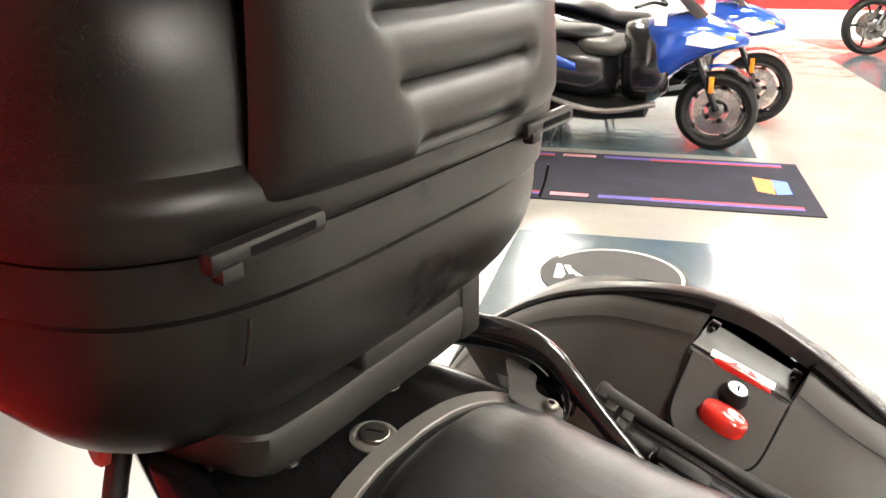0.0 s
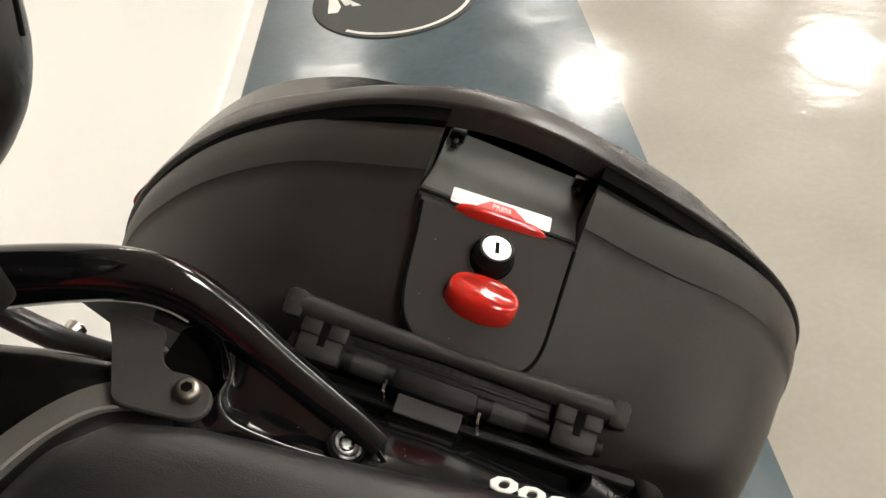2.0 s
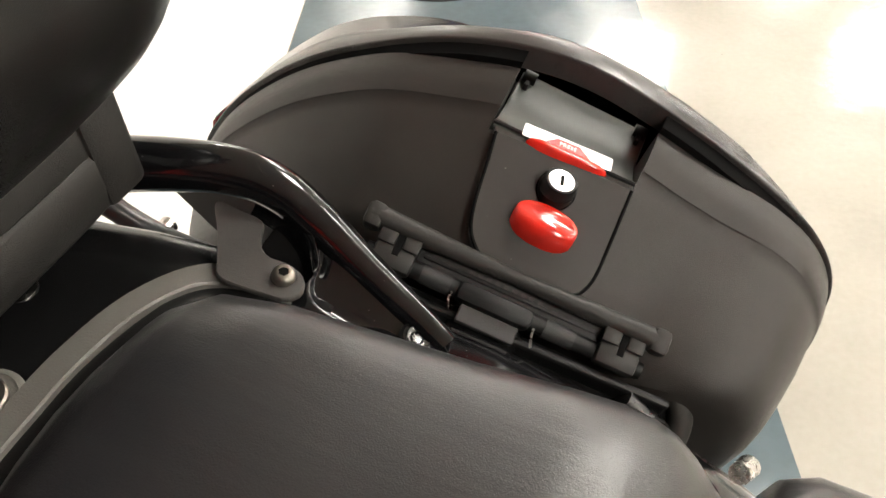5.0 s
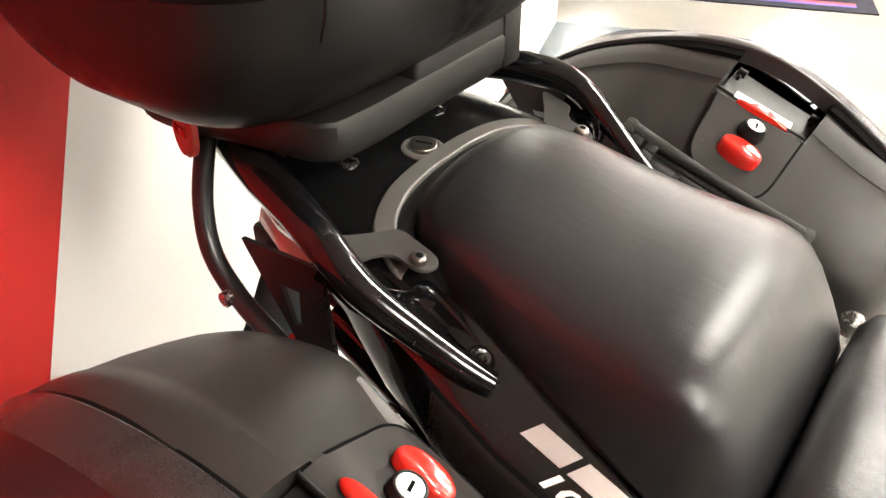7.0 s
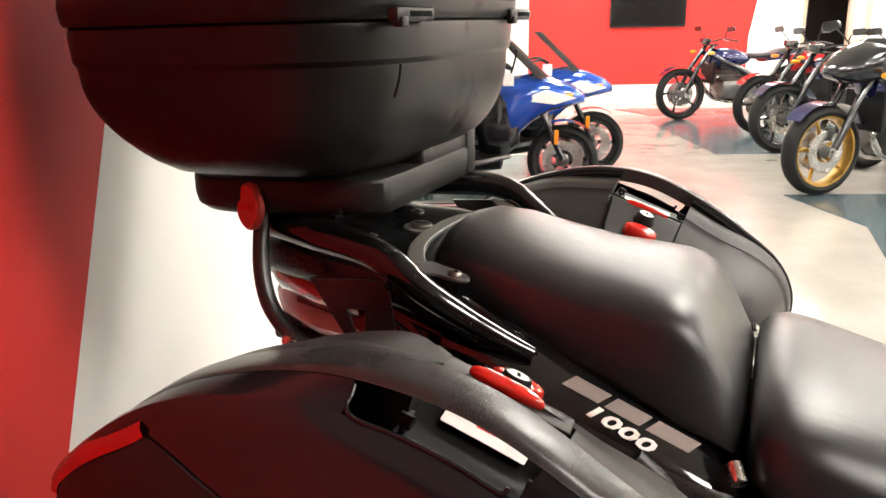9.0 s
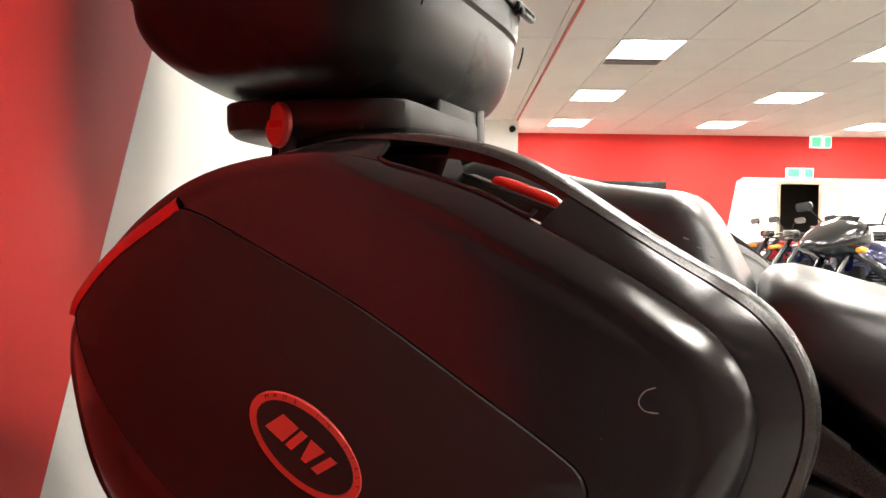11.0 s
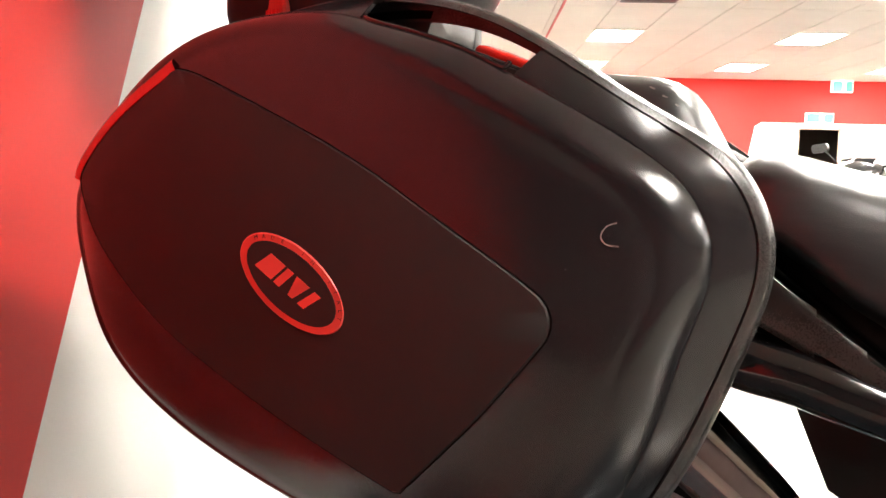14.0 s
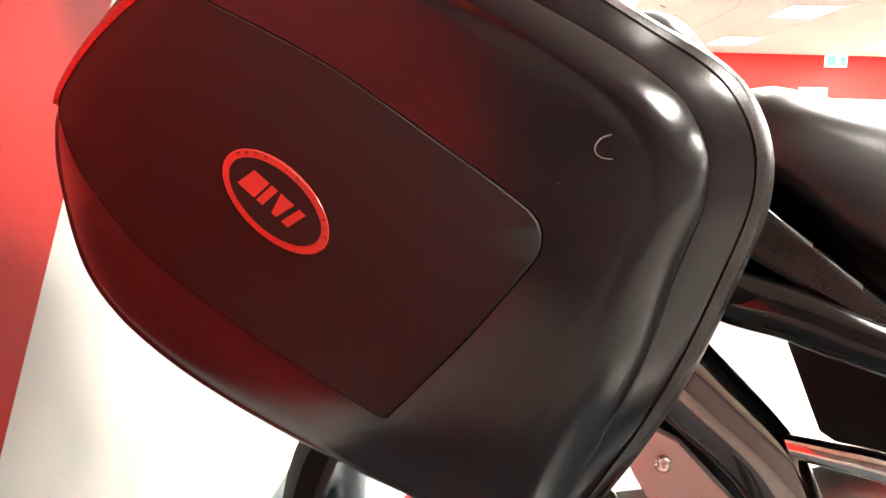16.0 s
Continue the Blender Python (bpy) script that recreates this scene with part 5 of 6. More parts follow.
            pts = ((0.11 * k, z0 + 0.014), (0.145 * k, z0 + 0.007), (0.1635 * k, z0), (0.180 * k, z0 - 0.007), (0.189 * k, z0 - 0.022), (0.188 * k, z0 - 0.03 - 0.05 * k), (0.14 * k, z0 - 0.04 - 0.08 * k))
            if x > 0.66:
                pts = ((0.10, z0 + 0.004), (0.145, z0 + 0.003), (0.172, z0), (0.181, z0 - 0.004), (0.184, z0 - 0.010), (0.184, (z0 + low) / 2), (0.182, low), (0.14, low - 0.004))
            q = spline([(x, s * a, b) for a, b in pts], 24, closed=False)
            rows.append(q + [Vector((x, s * 0.02, pts[-1][1])), Vector((x, s * 0.02, pts[0][1]))])
        side = part("side_panel", loft(bmesh.new(), rows), GLOSS, root, "gloss black tail side panel", sharp=60)
        side.data.materials.append(PANELLOW)
        for f in side.data.polygons:
            if abs(f.normal.z) < 0.55 and f.center.x > 0.45:
                f.material_index = 1
        # decals on the panel's sloping top
        up = Vector((0.36, s * 0.36, 0.86))
        right = 1 if s < 0 else -1
        inner = 0.011 if s > 0 else 0.0
        dm = frame_from((0.589 + 2.5 * inner, s * (0.1610 - inner), 0.8487 - 0.6 * inner), (right * 0.926, 0, -right * 0.378), up)
        blocks = ([(-0.066, -0.006), (-0.030, -0.006), (-0.022, 0.012), (-0.058, 0.012)], [(-0.024, -0.006), (0.010, -0.006), (0.018, 0.012), (-0.016, 0.012)], [(0.016, -0.006), (0.056, -0.006), (0.064, 0.012), (0.024, 0.012)])
        for blk in blocks:
            if right < 0:
                blk = [(-a, b) for a, b in blk][::-1]
            blk = [(a * 1.0, b * 0.92 + 0.001) for a, b in blk]
            part("model_mark", plate(blk, 0.0006, dm @ pose(0, 0.0, 0.0004)), SILVERINK, side, smooth=False)
        sh = Matrix.Identity(4)
        sh[0][1] = 0.25
        nm = frame_from((0.583, s * (0.1785 - inner), 0.8445 + 0.42 * inner), (right * 0.94, -s * right * -0.12, -right * 0.33), Vector((0.33, s * 0.42, 0.84)))
        part("lettering", lettering("1000", 0.0195, nm @ pose(0, 0, 0.0012) @ Matrix.Diagonal((1.72, 1, 1, 1)) @ sh, 0.0006, 0.0005), WHITEINK, side, "white model number", smooth=False)
        # lower body bar and subframe
        part("frame_rail", tube([(0.30, s * 0.11, 0.83), (0.50, s * 0.13, 0.76), (0.62, s * 0.155, 0.711), (0.70, s * 0.168, 0.684), (0.75, s * 0.172, 0.673), (0.82, s * 0.172, 0.650), (0.98, s * 0.16, 0.605)], [0.02, 0.024, 0.028, 0.031, 0.029, 0.020, 0.018], 16, 44, flat=1.0), GLOSS, root, "black frame rail")
        # silencer
        pipe = [(0.36, s * 0.145, 0.715), (0.50, s * 0.147, 0.680), (0.62, s * 0.150, 0.625), (0.69, s * 0.150, 0.572), (0.738, s * 0.148, 0.526), (0.765, s * 0.145, 0.470), (0.775, s * 0.14, 0.42)]
        wide = [0.045, 0.052, 0.046, 0.036, 0.031, 0.030, 0.028]
        ex = part("silencer", tube(pipe if s < 0 else pipe[:3], wide if s < 0 else wide[:3], 28, 60), DARKCHROME, root, "polished dark steel silencer")
        part("end_cap", disc_stack([(0.05, 0), (0.052, 0.012), (0.03, 0.016), (0.028, 0.0)], frame_from((0.362, s * 0.145, 0.715), (0, 1, 0), (-0.95, 0, 0.3)), 24), STEEL, ex)
        if s < 0:
            part("header_pipe", tube([(0.750, s * 0.158, 0.551), (0.79, s * 0.160, 0.548), (0.84, s * 0.158, 0.541), (0.95, s * 0.13, 0.50), (1.03, s * 0.12, 0.40)], [0.010, 0.013, 0.014, 0.02, 0.022], 16, 24), CHROME, ex, "bright header pipe")
        # footrest hanger
        hang = part("footrest_hanger", plate([(0.59, 0.575), (0.646, 0.551), (0.662, 0.545), (0.725, 0.487), (0.745, 0.44), (0.70, 0.41), (0.66, 0.455), (0.625, 0.505)], 0.01, Matrix(((1, 0, 0, 0), (0, 0, s, s * 0.165), (0, 1, 0, 0), (0, 0, 0, 1))), bevel=0.002), ALU, root, "cast aluminium footrest hanger", smooth=False)
        part("bolt", disc_stack([(0.008, 0), (0.008, 0.004), (0.006, 0.006)], frame_from((0.651, s * 0.175, 0.522), (1, 0, 0), (0, s, 0)), 16), STEEL, hang, "small steel bolt")
        part("footpeg", tube([(0.70, s * 0.17, 0.45), (0.70, s * 0.26, 0.455)], 0.014, 12, 6), RUBBER, hang)
    # rear lamp and mudguard
    lens = part("rear_lamp", loft(bmesh.new(), [[Vector((x, hw * math.cos(a), z + hh * math.sin(a))) for a in (6.28318 * i / 28 for i in range(28))] for x, hw, hh, z in
                                                ((0.30, 0.125, 0.045, 0.905), (0.24, 0.115, 0.046, 0.91), (0.18, 0.09, 0.042, 0.915), (0.145, 0.06, 0.034, 0.92), (0.13, 0.03, 0.02, 0.925))]), LENS, root, "red rear lamp lens")
    part("indicator_lens", loft(bmesh.new(), [[Vector((x, hw * math.cos(a), z + hh * math.sin(a))) for a in (6.28318 * i / 24 for i in range(24))] for x, hw, hh, z in
                                              ((0.30, 0.122, 0.03, 0.868), (0.24, 0.110, 0.03, 0.868), (0.18, 0.085, 0.026, 0.875), (0.15, 0.05, 0.018, 0.88))]), CLEARLENS, lens, "clear lower lens")
    part("mudguard", loft(bmesh.new(), [[Vector((x, hw * math.cos(a), z + 0.018 * math.sin(a))) for a in (6.28318 * i / 20 for i in range(20))] for x, hw, z in
                                        ((0.42, 0.11, 0.80), (0.32, 0.105, 0.82), (0.24, 0.10, 0.845), (0.19, 0.09, 0.85), (0.16, 0.075, 0.80), (0.10, 0.07, 0.68), (0.07, 0.07, 0.60))]), DARK, root, "black rear mudguard")
    part("plate_lamp", box((0.165, -0.085, 0.835), (0.215, -0.035, 0.865), 0.006), DARK, root)
    part("rear_reflector", box((0.115, -0.028, 0.615), (0.128, 0.028, 0.645), 0.004), REFLECT, root, "small red reflector")
    # underseat body that closes the gap between the panels
    part("inner_guard", loft(bmesh.new(), [[Vector((x, hw * math.cos(a), z + hh * math.sin(a))) for a in (6.28318 * i / 20 for i in range(20))] for x, hw, hh, z in
                                           ((0.30, 0.09, 0.04, 0.88), (0.5, 0.11, 0.07, 0.81), (0.7, 0.13, 0.08, 0.73), (0.9, 0.12, 0.1, 0.66), (1.1, 0.1, 0.1, 0.64))]), DARK, root)
    part("battery_box", plate([(0.735, 0.66), (0.764, 0.59), (0.786, 0.538), (0.80, 0.530), (1.0, 0.510), (1.0, 0.66)], 0.16, Matrix(((1, 0, 0, 0), (0, 0, 1, -0.06), (0, 1, 0, 0), (0, 0, 0, 1))), bevel=0.01), DARK, root, "plain black battery box")
    # wheels, swingarm, engine, tank, forks
    spokes_wheel(root, pose(0.455, 0, 0.305), 0.305, 0.16, BIKEBLACK)
    for s in (-1, 1):
        part("swingarm", tube([(0.455, s * 0.11, 0.305), (0.62, s * 0.12, 0.34), (0.88, s * 0.10, 0.42)], [0.025, 0.03, 0.04], 10, 12, flat=1.4), ALU, root, "aluminium swingarm")
    spokes_wheel(root, pose(1.88, 0, 0.30), 0.30, 0.12, BIKEBLACK)
    part("engine", box((0.92, -0.2, 0.22), (1.42, 0.2, 0.6), 0.05), ENGINE, root, "dark metal engine")
    tank = [(1.14, 0.08, 0.84, 0.70), (1.18, 0.13, 0.90, 0.66), (1.28, 0.17, 0.98, 0.62), (1.42, 0.18, 1.0, 0.62), (1.52, 0.15, 0.97, 0.66), (1.58, 0.08, 0.9, 0.72)]
    part("fuel_tank", loft(bmesh.new(), [section(x, hw, t, l, p=2.6) for x, hw, t, l in tank]), GLOSS, root, "gloss black fuel tank", sharp=70)
    for s in (-1, 1):
        part("fork_leg", tube([(1.62, s * 0.1, 0.98), (1.88, s * 0.1, 0.30)], 0.024, 12, 8), ALU, root)
        part("handlebar", tube([(1.60, s * 0.02, 1.0), (1.56, s * 0.15, 1.05), (1.48, s * 0.36, 1.04)], 0.013, 10, 16), RUBBER, root)
        part("mirror", disc_stack([(0.03, 0), (0.06, 0.012), (0.055, 0.03)], pose(1.55, s * 0.36, 1.2, 0, -80, 0), 20), DARK, root)
        part("mirror_stem", tube([(1.52, s * 0.28, 1.05), (1.55, s * 0.34, 1.2)], 0.006, 8, 6), DARK, root)
    part("headlamp", disc_stack([(0.05, -0.1), (0.1, -0.02), (0.1, 0.03), (0.06, 0.05)], pose(1.74, 0, 0.92, 0, 90, 0), 24), CLEARLENS, root)
    part("stand", tube([(0.62, 0.14, 0.36), (0.60, 0.2, 0.0)], 0.014, 8, 6), SATIN, root)
    part("stand", tube([(0.62, -0.14, 0.36), (0.60, -0.2, 0.0)], 0.014, 8, 6), SATIN, root)
    return root


motorcycle()


# ---------------------------------------------------------------- mats on the floor
def mat_round():
    ob = thing("round_mat", "round black rubber floor mat with a worn white ring", "mat", base=ROOM @ Vector((0.465, 2.445, 0.004)))
    m = ROOM @ pose(0.465, 2.445, 0.004)
    part("pad", plate(ellipse(0.295, 0.298, 64), 0.006, m, bevel=0.003), MATRUB, ob, "black rubber pad")
    bm = bmesh.new()
    for a0, a1 in ((-128, 148),):
        rows = []
        for i in range(49):
            a = radians(a0 + (a1 - a0) * i / 48)
            rows.append([m @ Vector((r * math.cos(a), r * math.sin(a), z)) for r, z in ((0.266, 0.0058), (0.266, 0.0066), (0.280, 0.0066), (0.280, 0.0058))])
        loft(bm, rows)
    part("ring", bm, MATWHITE, ob, "worn white printed arc", smooth=False)
    bm = bmesh.new()
    for out in ([(-0.235, 0.07), (-0.215, 0.07), (-0.190, -0.03), (-0.200, -0.075), (-0.235, -0.075)], [(-0.205, 0.06), (-0.18, 0.065), (-0.155, -0.02), (-0.175, -0.03)],
                [(-0.168, 0.03), (-0.150, 0.0), (-0.118, -0.04), (-0.150, -0.04)]):
        plate(out, 0.0008, m @ pose(0, 0, 0.0058), bm)
    part("print", bm, MATWHITE, ob, "white angular printed mark", smooth=False)


def mat_long():
    ob = thing("display_mat", "long dark carpet mat with red and violet striped borders", "mat", base=ROOM @ Vector((0.4, 3.84, 0)))
    m = ROOM
    part("pad", box((-0.95, 3.37, 0), (1.45, 4.305, 0.008), 0.003, m), MATBLACK, ob, "dark blue-black carpet", smooth=False)

    def stripe(x0, x1, y, w, mat):
        part("stripe", box((x0, y - w / 2, 0.0079), (x1, y + w / 2, 0.0088), 0, m), mat, ob, smooth=False)
    for y, k in ((3.465, 1), (4.235, -1)):
        stripe(0.62, 1.36, y + 0.014 * k, 0.028, STRIPER)
        stripe(0.62, 1.36, y - 0.016 * k, 0.028, STRIPEB)
        stripe(0.35, 0.62, y, 0.05, STRIPEB)
        stripe(0.10, 0.30, y, 0.05, STRIPEP)
        stripe(-0.5, 0.05, y + 0.014 * k, 0.028, STRIPER)
        stripe(-0.5, 0.05, y - 0.016 * k, 0.026, STRIPEB)
    part("print", plate([(1.17, 3.98), (1.17, 3.72), (1.255, 3.68), (1.265, 3.94)], 0.001, m @ pose(0, 0, 0.0078)), ORANGE, ob, "orange printed shape", smooth=False)
    part("print", plate([(1.262, 3.95), (1.262, 3.68), (1.34, 3.70), (1.345, 3.92)], 0.001, m @ pose(0, 0, 0.0078)), BLUEPR, ob, "blue printed shape", smooth=False)


mat_round()
mat_long()

# ---------------------------------------------------------------- signs and fittings
def exit_sign(m, w, h, label, hang):
    ob = thing("exit_sign", label, "exit sign", "exit signs", base=m.translation)
    part("body", box((-w / 2, -0.03, -h / 2), (w / 2, 0.03, h / 2), 0.004, m), SIGNW, ob, "white lit sign body", smooth=False)
    part("face", box((-w / 2 + 0.01, -0.033, -h / 2 + 0.008), (-w * 0.02, -0.0302, h * 0.42), 0, m), GREEN, ob, "green panel", smooth=False)
    part("face", box((w * 0.16, -0.033, -h / 2 + 0.008), (w / 2 - 0.01, -0.0302, h * 0.42), 0, m), GREEN, ob, "green panel", smooth=False)
    if hang:
        part("hanger", box((-0.02, -0.015, h / 2 - 0.002), (0.02, 0.015, h / 2 + hang), 0, m), WHITE, ob, smooth=False)


exit_sign(ROOM @ pose(5.49, Y1 - 0.036, 1.835), 0.40, 0.145, "green and white exit sign above the doorway", 0)
exit_sign(ROOM @ pose(5.72, Y1 - 0.20, CEIL - 0.105), 0.30, 0.17, "green exit sign hanging from the ceiling", 0.025)
tv = thing("wall_screen", "black flat screen on the red far wall", "screen", base=ROOM @ Vector((2.95, Y1, 1.4)))
part("frame", box((2.40, Y1 - 0.05, 1.05), (3.49, Y1, 1.68), 0.006, ROOM), BIKEBLACK, tv, smooth=False)
part("glass", box((2.43, Y1 - 0.053, 1.08), (3.46, Y1 - 0.0502, 1.65), 0, ROOM), SCREEN, tv, "dark glossy screen", smooth=False)
camr = thing("security_camera", "small dark security camera on the white pier", "camera", base=ROOM @ Vector((1.05, 9.86, 2.27)))
part("body", disc_stack([(0.045, 0), (0.045, 0.04), (0.03, 0.07)], ROOM @ pose(1.05, 9.9, 2.27, 90, 0, 0), 20), DARK, camr)
vent = thing("ceiling_vent", "grey slotted ceiling vent beside a light", "vent", base=ROOM @ Vector((1.83, 6.1, CEIL)))
part("frame", box((1.59, 5.945, CEIL - 0.006), (2.07, 6.14, CEIL), 0.002, ROOM), GREYRUB, vent, smooth=False)
for k in range(6):
    part("slat", box((1.61, 5.96 + 0.028 * k, CEIL - 0.011), (2.05, 5.975 + 0.028 * k, CEIL - 0.006), 0, ROOM), BORDER, vent, smooth=False)


# ---------------------------------------------------------------- other machines in the showroom
def street_bike(label, paint, rim_mat, screen=True, group="parked motorcycles", fork=ALU, lamp=True):
    """A parked road bike; front wheel at the origin's ground point, facing +x."""
    root = thing("parked_motorcycle", label, "motorcycle", group)
    spokes_wheel(root, pose(0, 0, 0.30), 0.30, 0.12, rim_mat)
    spokes_wheel(root, pose(-1.42, 0, 0.31), 0.31, 0.17, rim_mat)

    def sec(x, hw, top, low, p=2.5, n=24):
        return [Vector((x, hw * math.copysign(abs(math.cos(t)) ** (2 / p), math.cos(t)), (top + low) / 2 + (top - low) / 2 * math.copysign(abs(math.sin(t)) ** (2 / p), math.sin(t)))) for t in (6.28318 * i / n for i in range(n))]
    part("fuel_tank", loft(bmesh.new(), [sec(x, *r) for x, *r in ((-0.82, 0.07, 0.78, 0.68), (-0.76, 0.13, 0.84, 0.64), (-0.62, 0.175, 0.92, 0.58), (-0.48, 0.185, 0.945, 0.56), (-0.36, 0.16, 0.92, 0.6), (-0.30, 0.08, 0.86, 0.68))]), paint, root, "glossy painted fuel tank", sharp=70)
    part("seat", loft(bmesh.new(), [sec(x, *r) for x, *r in ((-0.78, 0.08, 0.84, 0.74), (-0.9, 0.14, 0.83, 0.73), (-1.1, 0.15, 0.84, 0.75), (-1.2, 0.13, 0.90, 0.8), (-1.45, 0.11, 0.93, 0.84), (-1.56, 0.06, 0.92, 0.88))]), SEAT, root, "black seat", sharp=70)
    part("tail", loft(bmesh.new(), [sec(x, *r) for x, *r in ((-1.0, 0.13, 0.78, 0.68), (-1.3, 0.13, 0.85, 0.72), (-1.55, 0.09, 0.9, 0.8), (-1.7, 0.04, 0.91, 0.86))]), paint, root, "painted tail", sharp=70)
    part("engine", box((-0.92, -0.19, 0.24), (-0.44, 0.19, 0.46), 0.05), ENGINE, root, "dark engine case")
    for k in range(7):
        part("cooling_fin", box((-0.66 + 0.004 * k, -0.17, 0.47 + 0.03 * k), (-0.42, 0.17, 0.485 + 0.03 * k), 0.004), ENGINE, root, smooth=False)
    part("radiator", box((-0.36, -0.17, 0.42), (-0.32, 0.17, 0.72), 0.01, ), DARK, root, smooth=False)
    for s in (-1, 1):
        part("frame_spar", tube([(-0.30, s * 0.08, 0.86), (-0.5, s * 0.19, 0.66), (-0.86, s * 0.17, 0.46)], [0.03, 0.036, 0.03], 10, 14, flat=1.3), BIKEBLACK, root)
        part("fork_leg", tube([(-0.34, s * 0.1, 0.98), (-0.02, s * 0.1, 0.32)], 0.026, 12, 8), fork, root, "bright fork leg")
        part("header_pipe", tube([(-0.42, s * 0.08, 0.50), (-0.34, s * 0.09, 0.38), (-0.5, s * 0.1, 0.22), (-0.9, s * 0.12, 0.2)], 0.024, 10, 20), STEEL, root, "steel header pipe")
        part("handlebar", tube([(-0.36, s * 0.02, 1.04), (-0.40, s * 0.18, 1.08), (-0.50, s * 0.37, 1.05)], 0.013, 10, 14), RUBBER, root, "black handlebar")
        part("lever", tube([(-0.40, s * 0.2, 1.075), (-0.38, s * 0.36, 1.06)], 0.005, 8, 5), ALU, root)
        stem = part("mirror_stem", tube([(-0.40, s * 0.25, 1.08), (-0.36, s * 0.33, 1.2), (-0.38, s * 0.40, 1.24)], 0.006, 8, 10), DARK, root)
        mm = frame_from((-0.38, s * 0.42, 1.25), (0, 1, 0.12), (-1, 0, 0.1))
        mir = part("mirror", plate(rounded(0.16, 0.085, 0.03), 0.022, mm @ pose(0, 0, -0.018), bevel=0.006), BIKEBLACK, stem, "mirror housing")
        part("mirror_glass", plate(rounded(0.145, 0.07, 0.026), 0.0015, mm @ pose(0, 0, 0.004)), MIRRORG, stem, "mirror glass")
        part("indicator", disc_stack([(0.02, -0.04), (0.032, 0.0), (0.02, 0.03)], frame_from((-0.24, s * 0.24, 0.86), (0, 0, 1), (1, 0, 0)), 14), AMBER, root, "amber indicator")
        part("swingarm", tube([(-0.9, s * 0.1, 0.42), (-1.42, s * 0.12, 0.31)], [0.035, 0.025], 10, 8, flat=1.4), fork, root)
        part("footpeg", tube([(-0.98, s * 0.14, 0.38), (-0.98, s * 0.24, 0.38)], 0.012, 8, 4), RUBBER, root)
    part("top_yoke", box((-0.40, -0.12, 0.97), (-0.28, 0.12, 1.0), 0.01), BIKEBLACK, root)
    part("instruments", box((-0.30, -0.1, 1.0), (-0.24, 0.1, 1.1), 0.02), BIKEBLACK, root)
    if lamp:
        part("headlamp", disc_stack([(0.05, -0.09), (0.1, -0.02), (0.1, 0.03), (0.07, 0.06)], pose(-0.16, 0, 0.90, 0, 90, 0), 24), CLEARLENS, root, "round headlamp")
    part("front_mudguard", loft(bmesh.new(), [[Vector((0.325 * math.cos(a) * 1.02, y, 0.30 + 0.335 * math.sin(a))) for y in (-0.07, -0.04, 0, 0.04, 0.07)] for a in (radians(40 + 10 * i) for i in range(12))], caps=(False, False), closed=False), paint, root, "painted front mudguard")
    if screen:
        rows = []
        for i in range(9):
            v = i / 8
            rows.append([Vector((-0.10 - 0.22 * v + 0.05 * (u * u) * -1, 0.16 * u * (1 - 0.35 * v * v), 0.98 + 0.17 * v)) for u in (-1, -0.6, -0.2, 0.2, 0.6, 1)])
        part("screen", loft(bmesh.new(), rows, caps=(False, False), closed=False), SMOKE, root, "smoked wind screen")
        part("nose_fairing", loft(bmesh.new(), [sec(x, *r) for x, *r in ((-0.44, 0.15, 1.06, 0.86), (-0.36, 0.20, 1.13, 0.80), (-0.24, 0.20, 1.12, 0.78), (-0.12, 0.16, 1.04, 0.78), (-0.02, 0.10, 0.95, 0.82), (0.03, 0.03, 0.90, 0.86))]), BIKEBLACK if paint is NAVY else paint, root, "nose fairing", sharp=70)
    part("silencer", tube([(-0.9, -0.15, 0.22), (-1.1, -0.2, 0.3), (-1.3, -0.22, 0.42), (-1.6, -0.22, 0.52)], [0.025, 0.04, 0.055, 0.05], 16, 20), STEEL, root, "steel silencer")
    part("stand", tube([(-0.9, 0.12, 0.3), (-0.86, 0.26, 0.004)], 0.012, 8, 5), SATIN, root)
    part("number_holder", box((-1.78, -0.1, 0.5), (-1.76, 0.1, 0.66), 0.004), DARK, root, smooth=False)
    return root


def lower(ob, share=0.68):
    """Presses what stands above the wheels into a low sports shape."""
    for child in list(ob.children) + [g for k in ob.children for g in k.children]:
        if child.type == "MESH" and child.name.split(".")[0] not in ("tyre", "rim", "hub", "brake_disc"):
            for v in child.data.vertices:
                if v.co.z > 0.6:
                    v.co.z = 0.6 + (v.co.z - 0.6) * share


def place(ob, x, y, heading, lean_deg=0, z=0.004, share=0.68):
    lower(ob, share)
    ob.matrix_world = ROOM @ pose(x, y, z, lean_deg, 0, heading)


b = street_bike("navy blue motorcycle with gold wheels and a smoked screen", NAVY, GOLD, True, fork=BIKEBLACK, lamp=False)
place(b, 2.72, 4.50, 200, share=0.78)
b = street_bike("navy blue motorcycle with black wheels, parked in a row", NAVY, BIKEBLACK, False, fork=BIKEBLACK, lamp=False)
place(b, 3.12, 6.32, 192)
b = street_bike("dark blue motorcycle parked in a row by the far wall", NAVY, BIKEBLACK, False, fork=BIKEBLACK, lamp=False)
place(b, 2.86, 8.85, 190)
b = street_bike("red and black motorcycle parked in a row", REDBODY, BIKEBLACK, False, fork=BIKEBLACK, lamp=False)
place(b, 3.35, 7.5, 190)
b = street_bike("black motorcycle parked in a row", BIKEBLACK, BIKEBLACK, False, fork=BIKEBLACK, lamp=False)
place(b, 3.5, 5.5, 200)


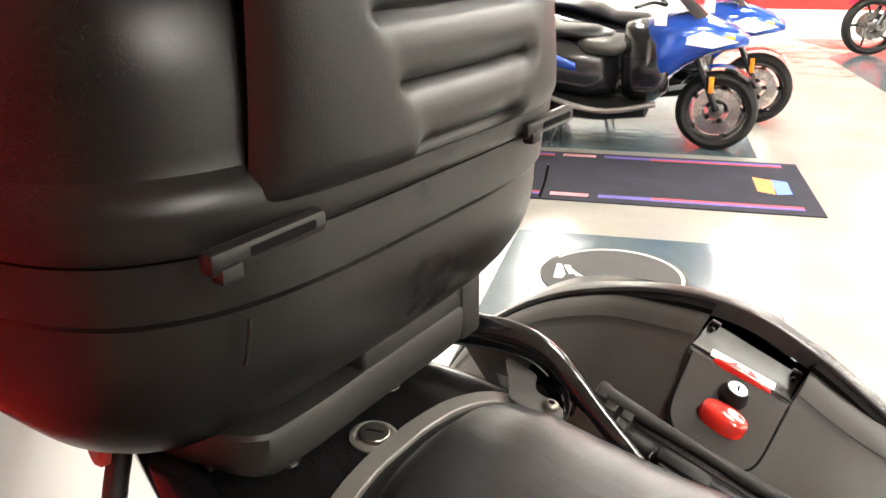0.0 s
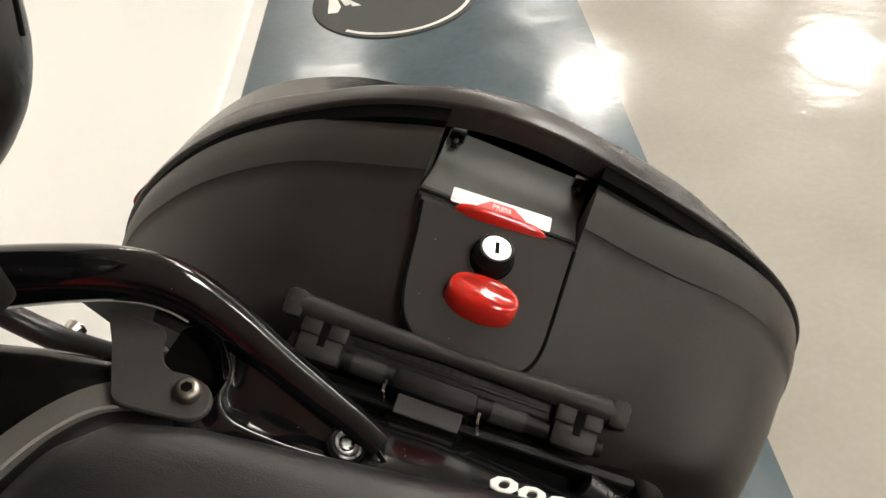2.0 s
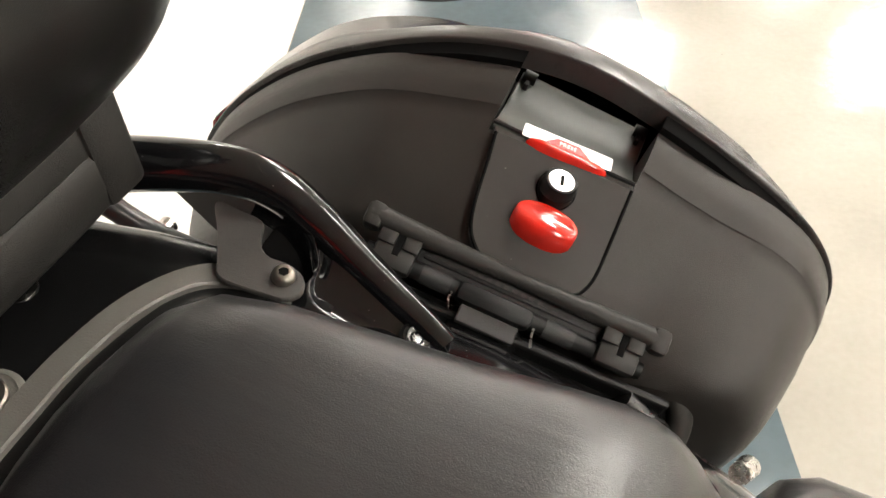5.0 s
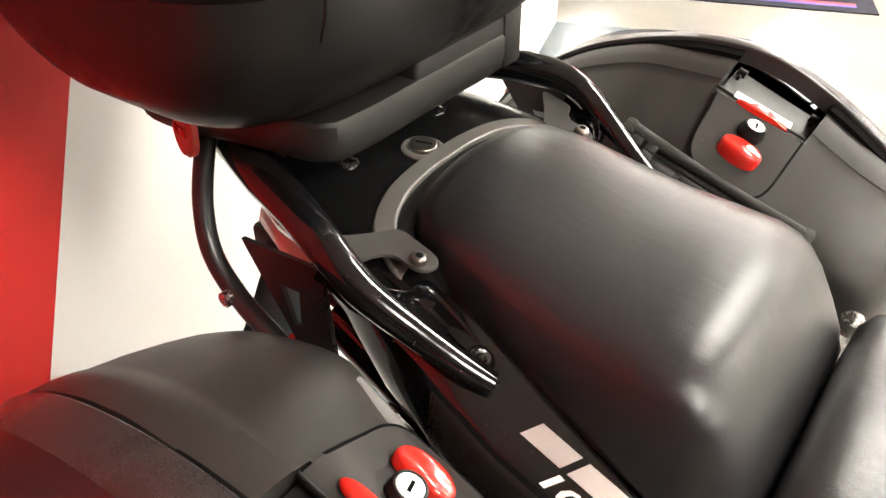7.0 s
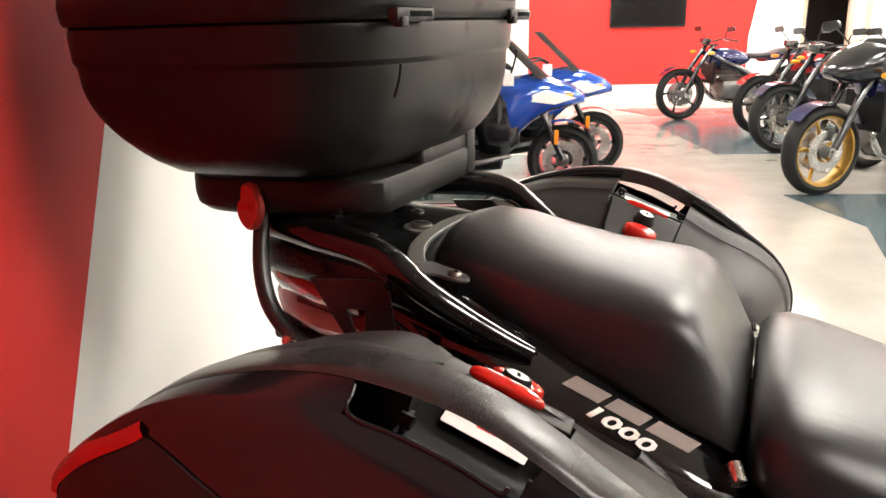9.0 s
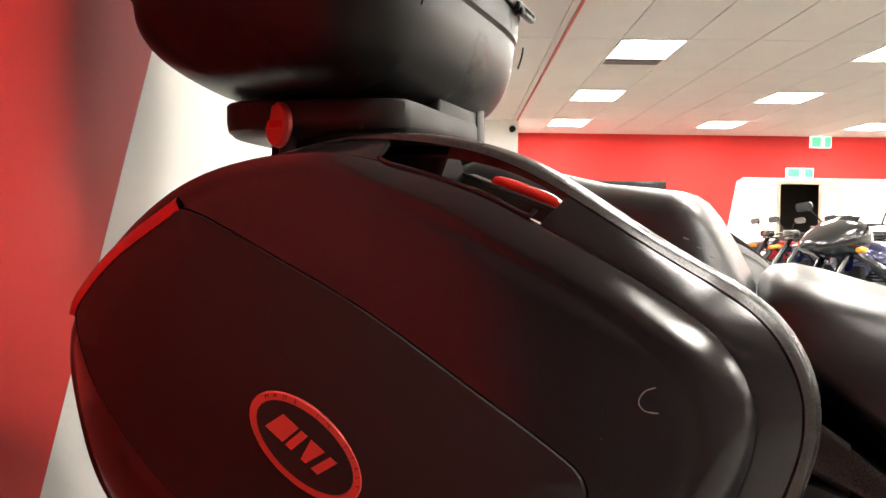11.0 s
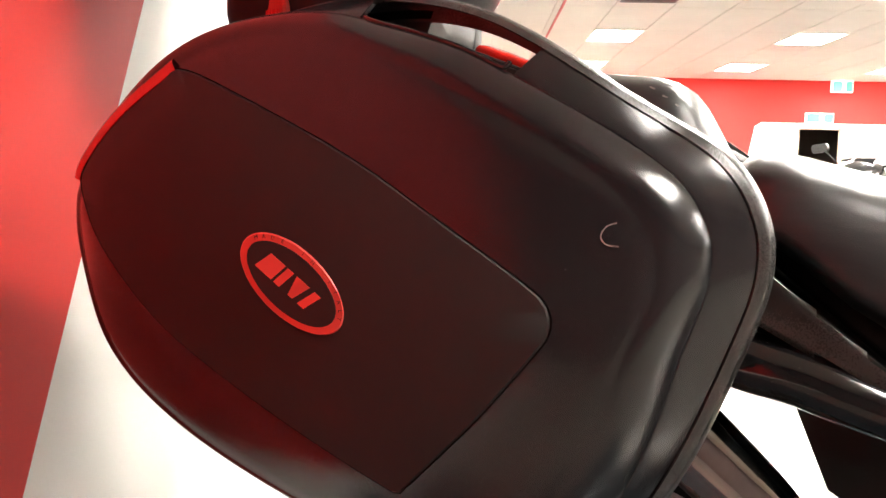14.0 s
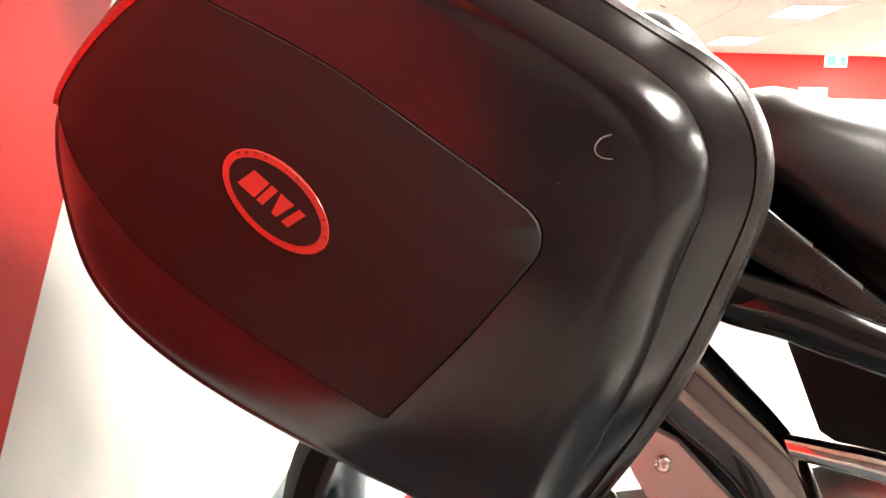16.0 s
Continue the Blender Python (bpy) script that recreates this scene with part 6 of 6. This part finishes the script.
def scooter():
    root = thing("maxi_scooter", "blue and white maxi scooter with black seat", "scooter")

    def sec(x, hw, top, low, p=2.5, n=24):
        return [Vector((x, hw * math.copysign(abs(math.cos(t)) ** (2 / p), math.cos(t)), (top + low) / 2 + (top - low) / 2 * math.copysign(abs(math.sin(t)) ** (2 / p), math.sin(t)))) for t in (6.28318 * i / n for i in range(n))]
    spokes_wheel(root, pose(0, -0.02, 0.24), 0.245, 0.12, BIKEBLACK, spokes=5)
    spokes_wheel(root, pose(-1.5, 0, 0.24), 0.245, 0.15, BIKEBLACK, spokes=5)
    part("front_fairing", loft(bmesh.new(), [sec(x, *r) for x, *r in ((-0.46, 0.20, 0.86, 0.36), (-0.34, 0.25, 0.92, 0.38), (-0.22, 0.24, 0.94, 0.5), (-0.08, 0.19, 0.9, 0.58), (0.06, 0.12, 0.82, 0.62), (0.14, 0.05, 0.74, 0.65))]), BLUE, root, "blue front fairing", sharp=70)
    part("side_flash", plate([(-0.30, 0.70), (-0.06, 0.66), (0.08, 0.72), (-0.12, 0.80)], 0.02, Matrix(((1, 0, 0, 0), (0, 0, -1, -0.215), (0, 1, 0, 0), (0, 0, 0, 1))), bevel=0.004), WHITE, root, "white flash on the fairing", smooth=False)
    part("side_flash", plate([(-0.40, 0.98), (-0.33, 0.98), (-0.33, 0.84), (-0.40, 0.84)], 0.02, Matrix(((1, 0, 0, 0), (0, 0, -1, -0.235), (0, 1, 0, 0), (0, 0, 0, 1))), bevel=0.003), WHITE, root, smooth=False)
    part("leg_shield", loft(bmesh.new(), [sec(x, *r) for x, *r in ((-0.58, 0.14, 0.82, 0.30), (-0.5, 0.22, 0.86, 0.26), (-0.38, 0.24, 0.86, 0.28), (-0.3, 0.2, 0.8, 0.34))]), BIKEBLACK, root, "black inner leg shield", sharp=70)
    part("floor_board", loft(bmesh.new(), [sec(x, *r) for x, *r in ((-0.42, 0.20, 0.30, 0.18), (-0.7, 0.24, 0.28, 0.15), (-1.1, 0.24, 0.34, 0.16), (-1.35, 0.16, 0.42, 0.24))]), DARK, root, "black foot board", sharp=60)
    part("lower_strip", tube([(-0.35, -0.24, 0.30), (-0.7, -0.25, 0.24), (-1.1, -0.24, 0.33), (-1.4, -0.2, 0.42)], 0.018, 8, 16), ALU, root, "silver lower strip")
    part("body", loft(bmesh.new(), [sec(x, *r) for x, *r in ((-0.62, 0.10, 0.60, 0.3), (-0.8, 0.19, 0.66, 0.28), (-1.05, 0.23, 0.72, 0.32), (-1.4, 0.21, 0.82, 0.45), (-1.75, 0.14, 0.88, 0.62), (-1.9, 0.06, 0.88, 0.74))]), BIKEBLACK, root, "black body", sharp=70)
    part("side_panel", loft(bmesh.new(), [sec(x, *r) for x, *r in ((-0.86, 0.205, 0.56, 0.42), (-1.1, 0.245, 0.68, 0.46), (-1.45, 0.22, 0.78, 0.56), (-1.78, 0.12, 0.84, 0.7))]), BLUE, root, "blue side panel", sharp=70)
    part("seat", loft(bmesh.new(), [sec(x, *r) for x, *r in ((-0.66, 0.09, 0.74, 0.62), (-0.78, 0.15, 0.79, 0.64), (-1.0, 0.17, 0.80, 0.68), (-1.1, 0.16, 0.88, 0.72), (-1.3, 0.155, 0.92, 0.8), (-1.6, 0.12, 0.95, 0.86), (-1.7, 0.05, 0.94, 0.9))]), SEAT, root, "stepped black seat", sharp=70)
    part("cushion", loft(bmesh.new(), [sec(x, *r) for x, *r in ((-0.86, 0.14, 0.70, 0.58), (-0.80, 0.2, 0.72, 0.55), (-0.62, 0.21, 0.71, 0.55), (-0.56, 0.15, 0.69, 0.58))]), BORDER, root, "grey padded panel", sharp=70)
    rows = [[Vector((-0.10 - 0.30 * v - 0.07 * u * u, 0.21 * u * (1 - 0.3 * v), 0.90 + 0.42 * v)) for u in (-1, -0.6, -0.2, 0.2, 0.6, 1)] for v in (i / 8 for i in range(9))]
    part("screen", loft(bmesh.new(), rows, caps=(False, False), closed=False), SMOKE, root, "smoked wind screen")
    for s in (-1, 1):
        part("fork_leg", tube([(-0.16, s * 0.085, 0.6), (0.0, s * 0.085, 0.25)], 0.022, 10, 6), BIKEBLACK, root, "black fork leg")
        part("reflector", box((-0.06, s * 0.118 - 0.008, 0.36), (-0.03, s * 0.118 + 0.008, 0.46), 0.005, pose(0, 0, 0)), AMBER, root, "amber reflector")
        part("handlebar", tube([(-0.36, s * 0.04, 0.98), (-0.42, s * 0.18, 1.02), (-0.50, s * 0.36, 1.0)], 0.014, 10, 12), RUBBER, root)
        part("indicator", box((0.0, s * 0.14 - 0.02, 0.72), (0.06, s * 0.14 + 0.02, 0.755), 0.008), AMBER, root, "amber indicator")
    part("front_mudguard", loft(bmesh.new(), [[Vector((0.27 * math.cos(a), y - 0.02, 0.24 + 0.275 * math.sin(a))) for y in (-0.075, -0.04, 0, 0.04, 0.075)] for a in (radians(35 + 10 * i) for i in range(12))], caps=(False, False), closed=False), BIKEBLACK, root, "black front mudguard")
    part("silencer", tube([(-1.1, -0.2, 0.25), (-1.4, -0.24, 0.32), (-1.75, -0.24, 0.42)], [0.04, 0.065, 0.055], 16, 14), DARK, root)
    part("stand", tube([(-0.95, -0.1, 0.2), (-1.0, -0.2, 0.004)], 0.012, 8, 5), SATIN, root)
    part("stand", tube([(-0.95, 0.1, 0.2), (-1.0, 0.2, 0.004)], 0.012, 8, 5), SATIN, root)
    return root


a = scooter()
place(a, 1.0, 4.62, -6)
c = copy_thing(a, ROOM @ pose(1.32, 5.42, 0.004, 0, 0, -4))
c["label"] = "blue maxi scooter parked behind its twin"
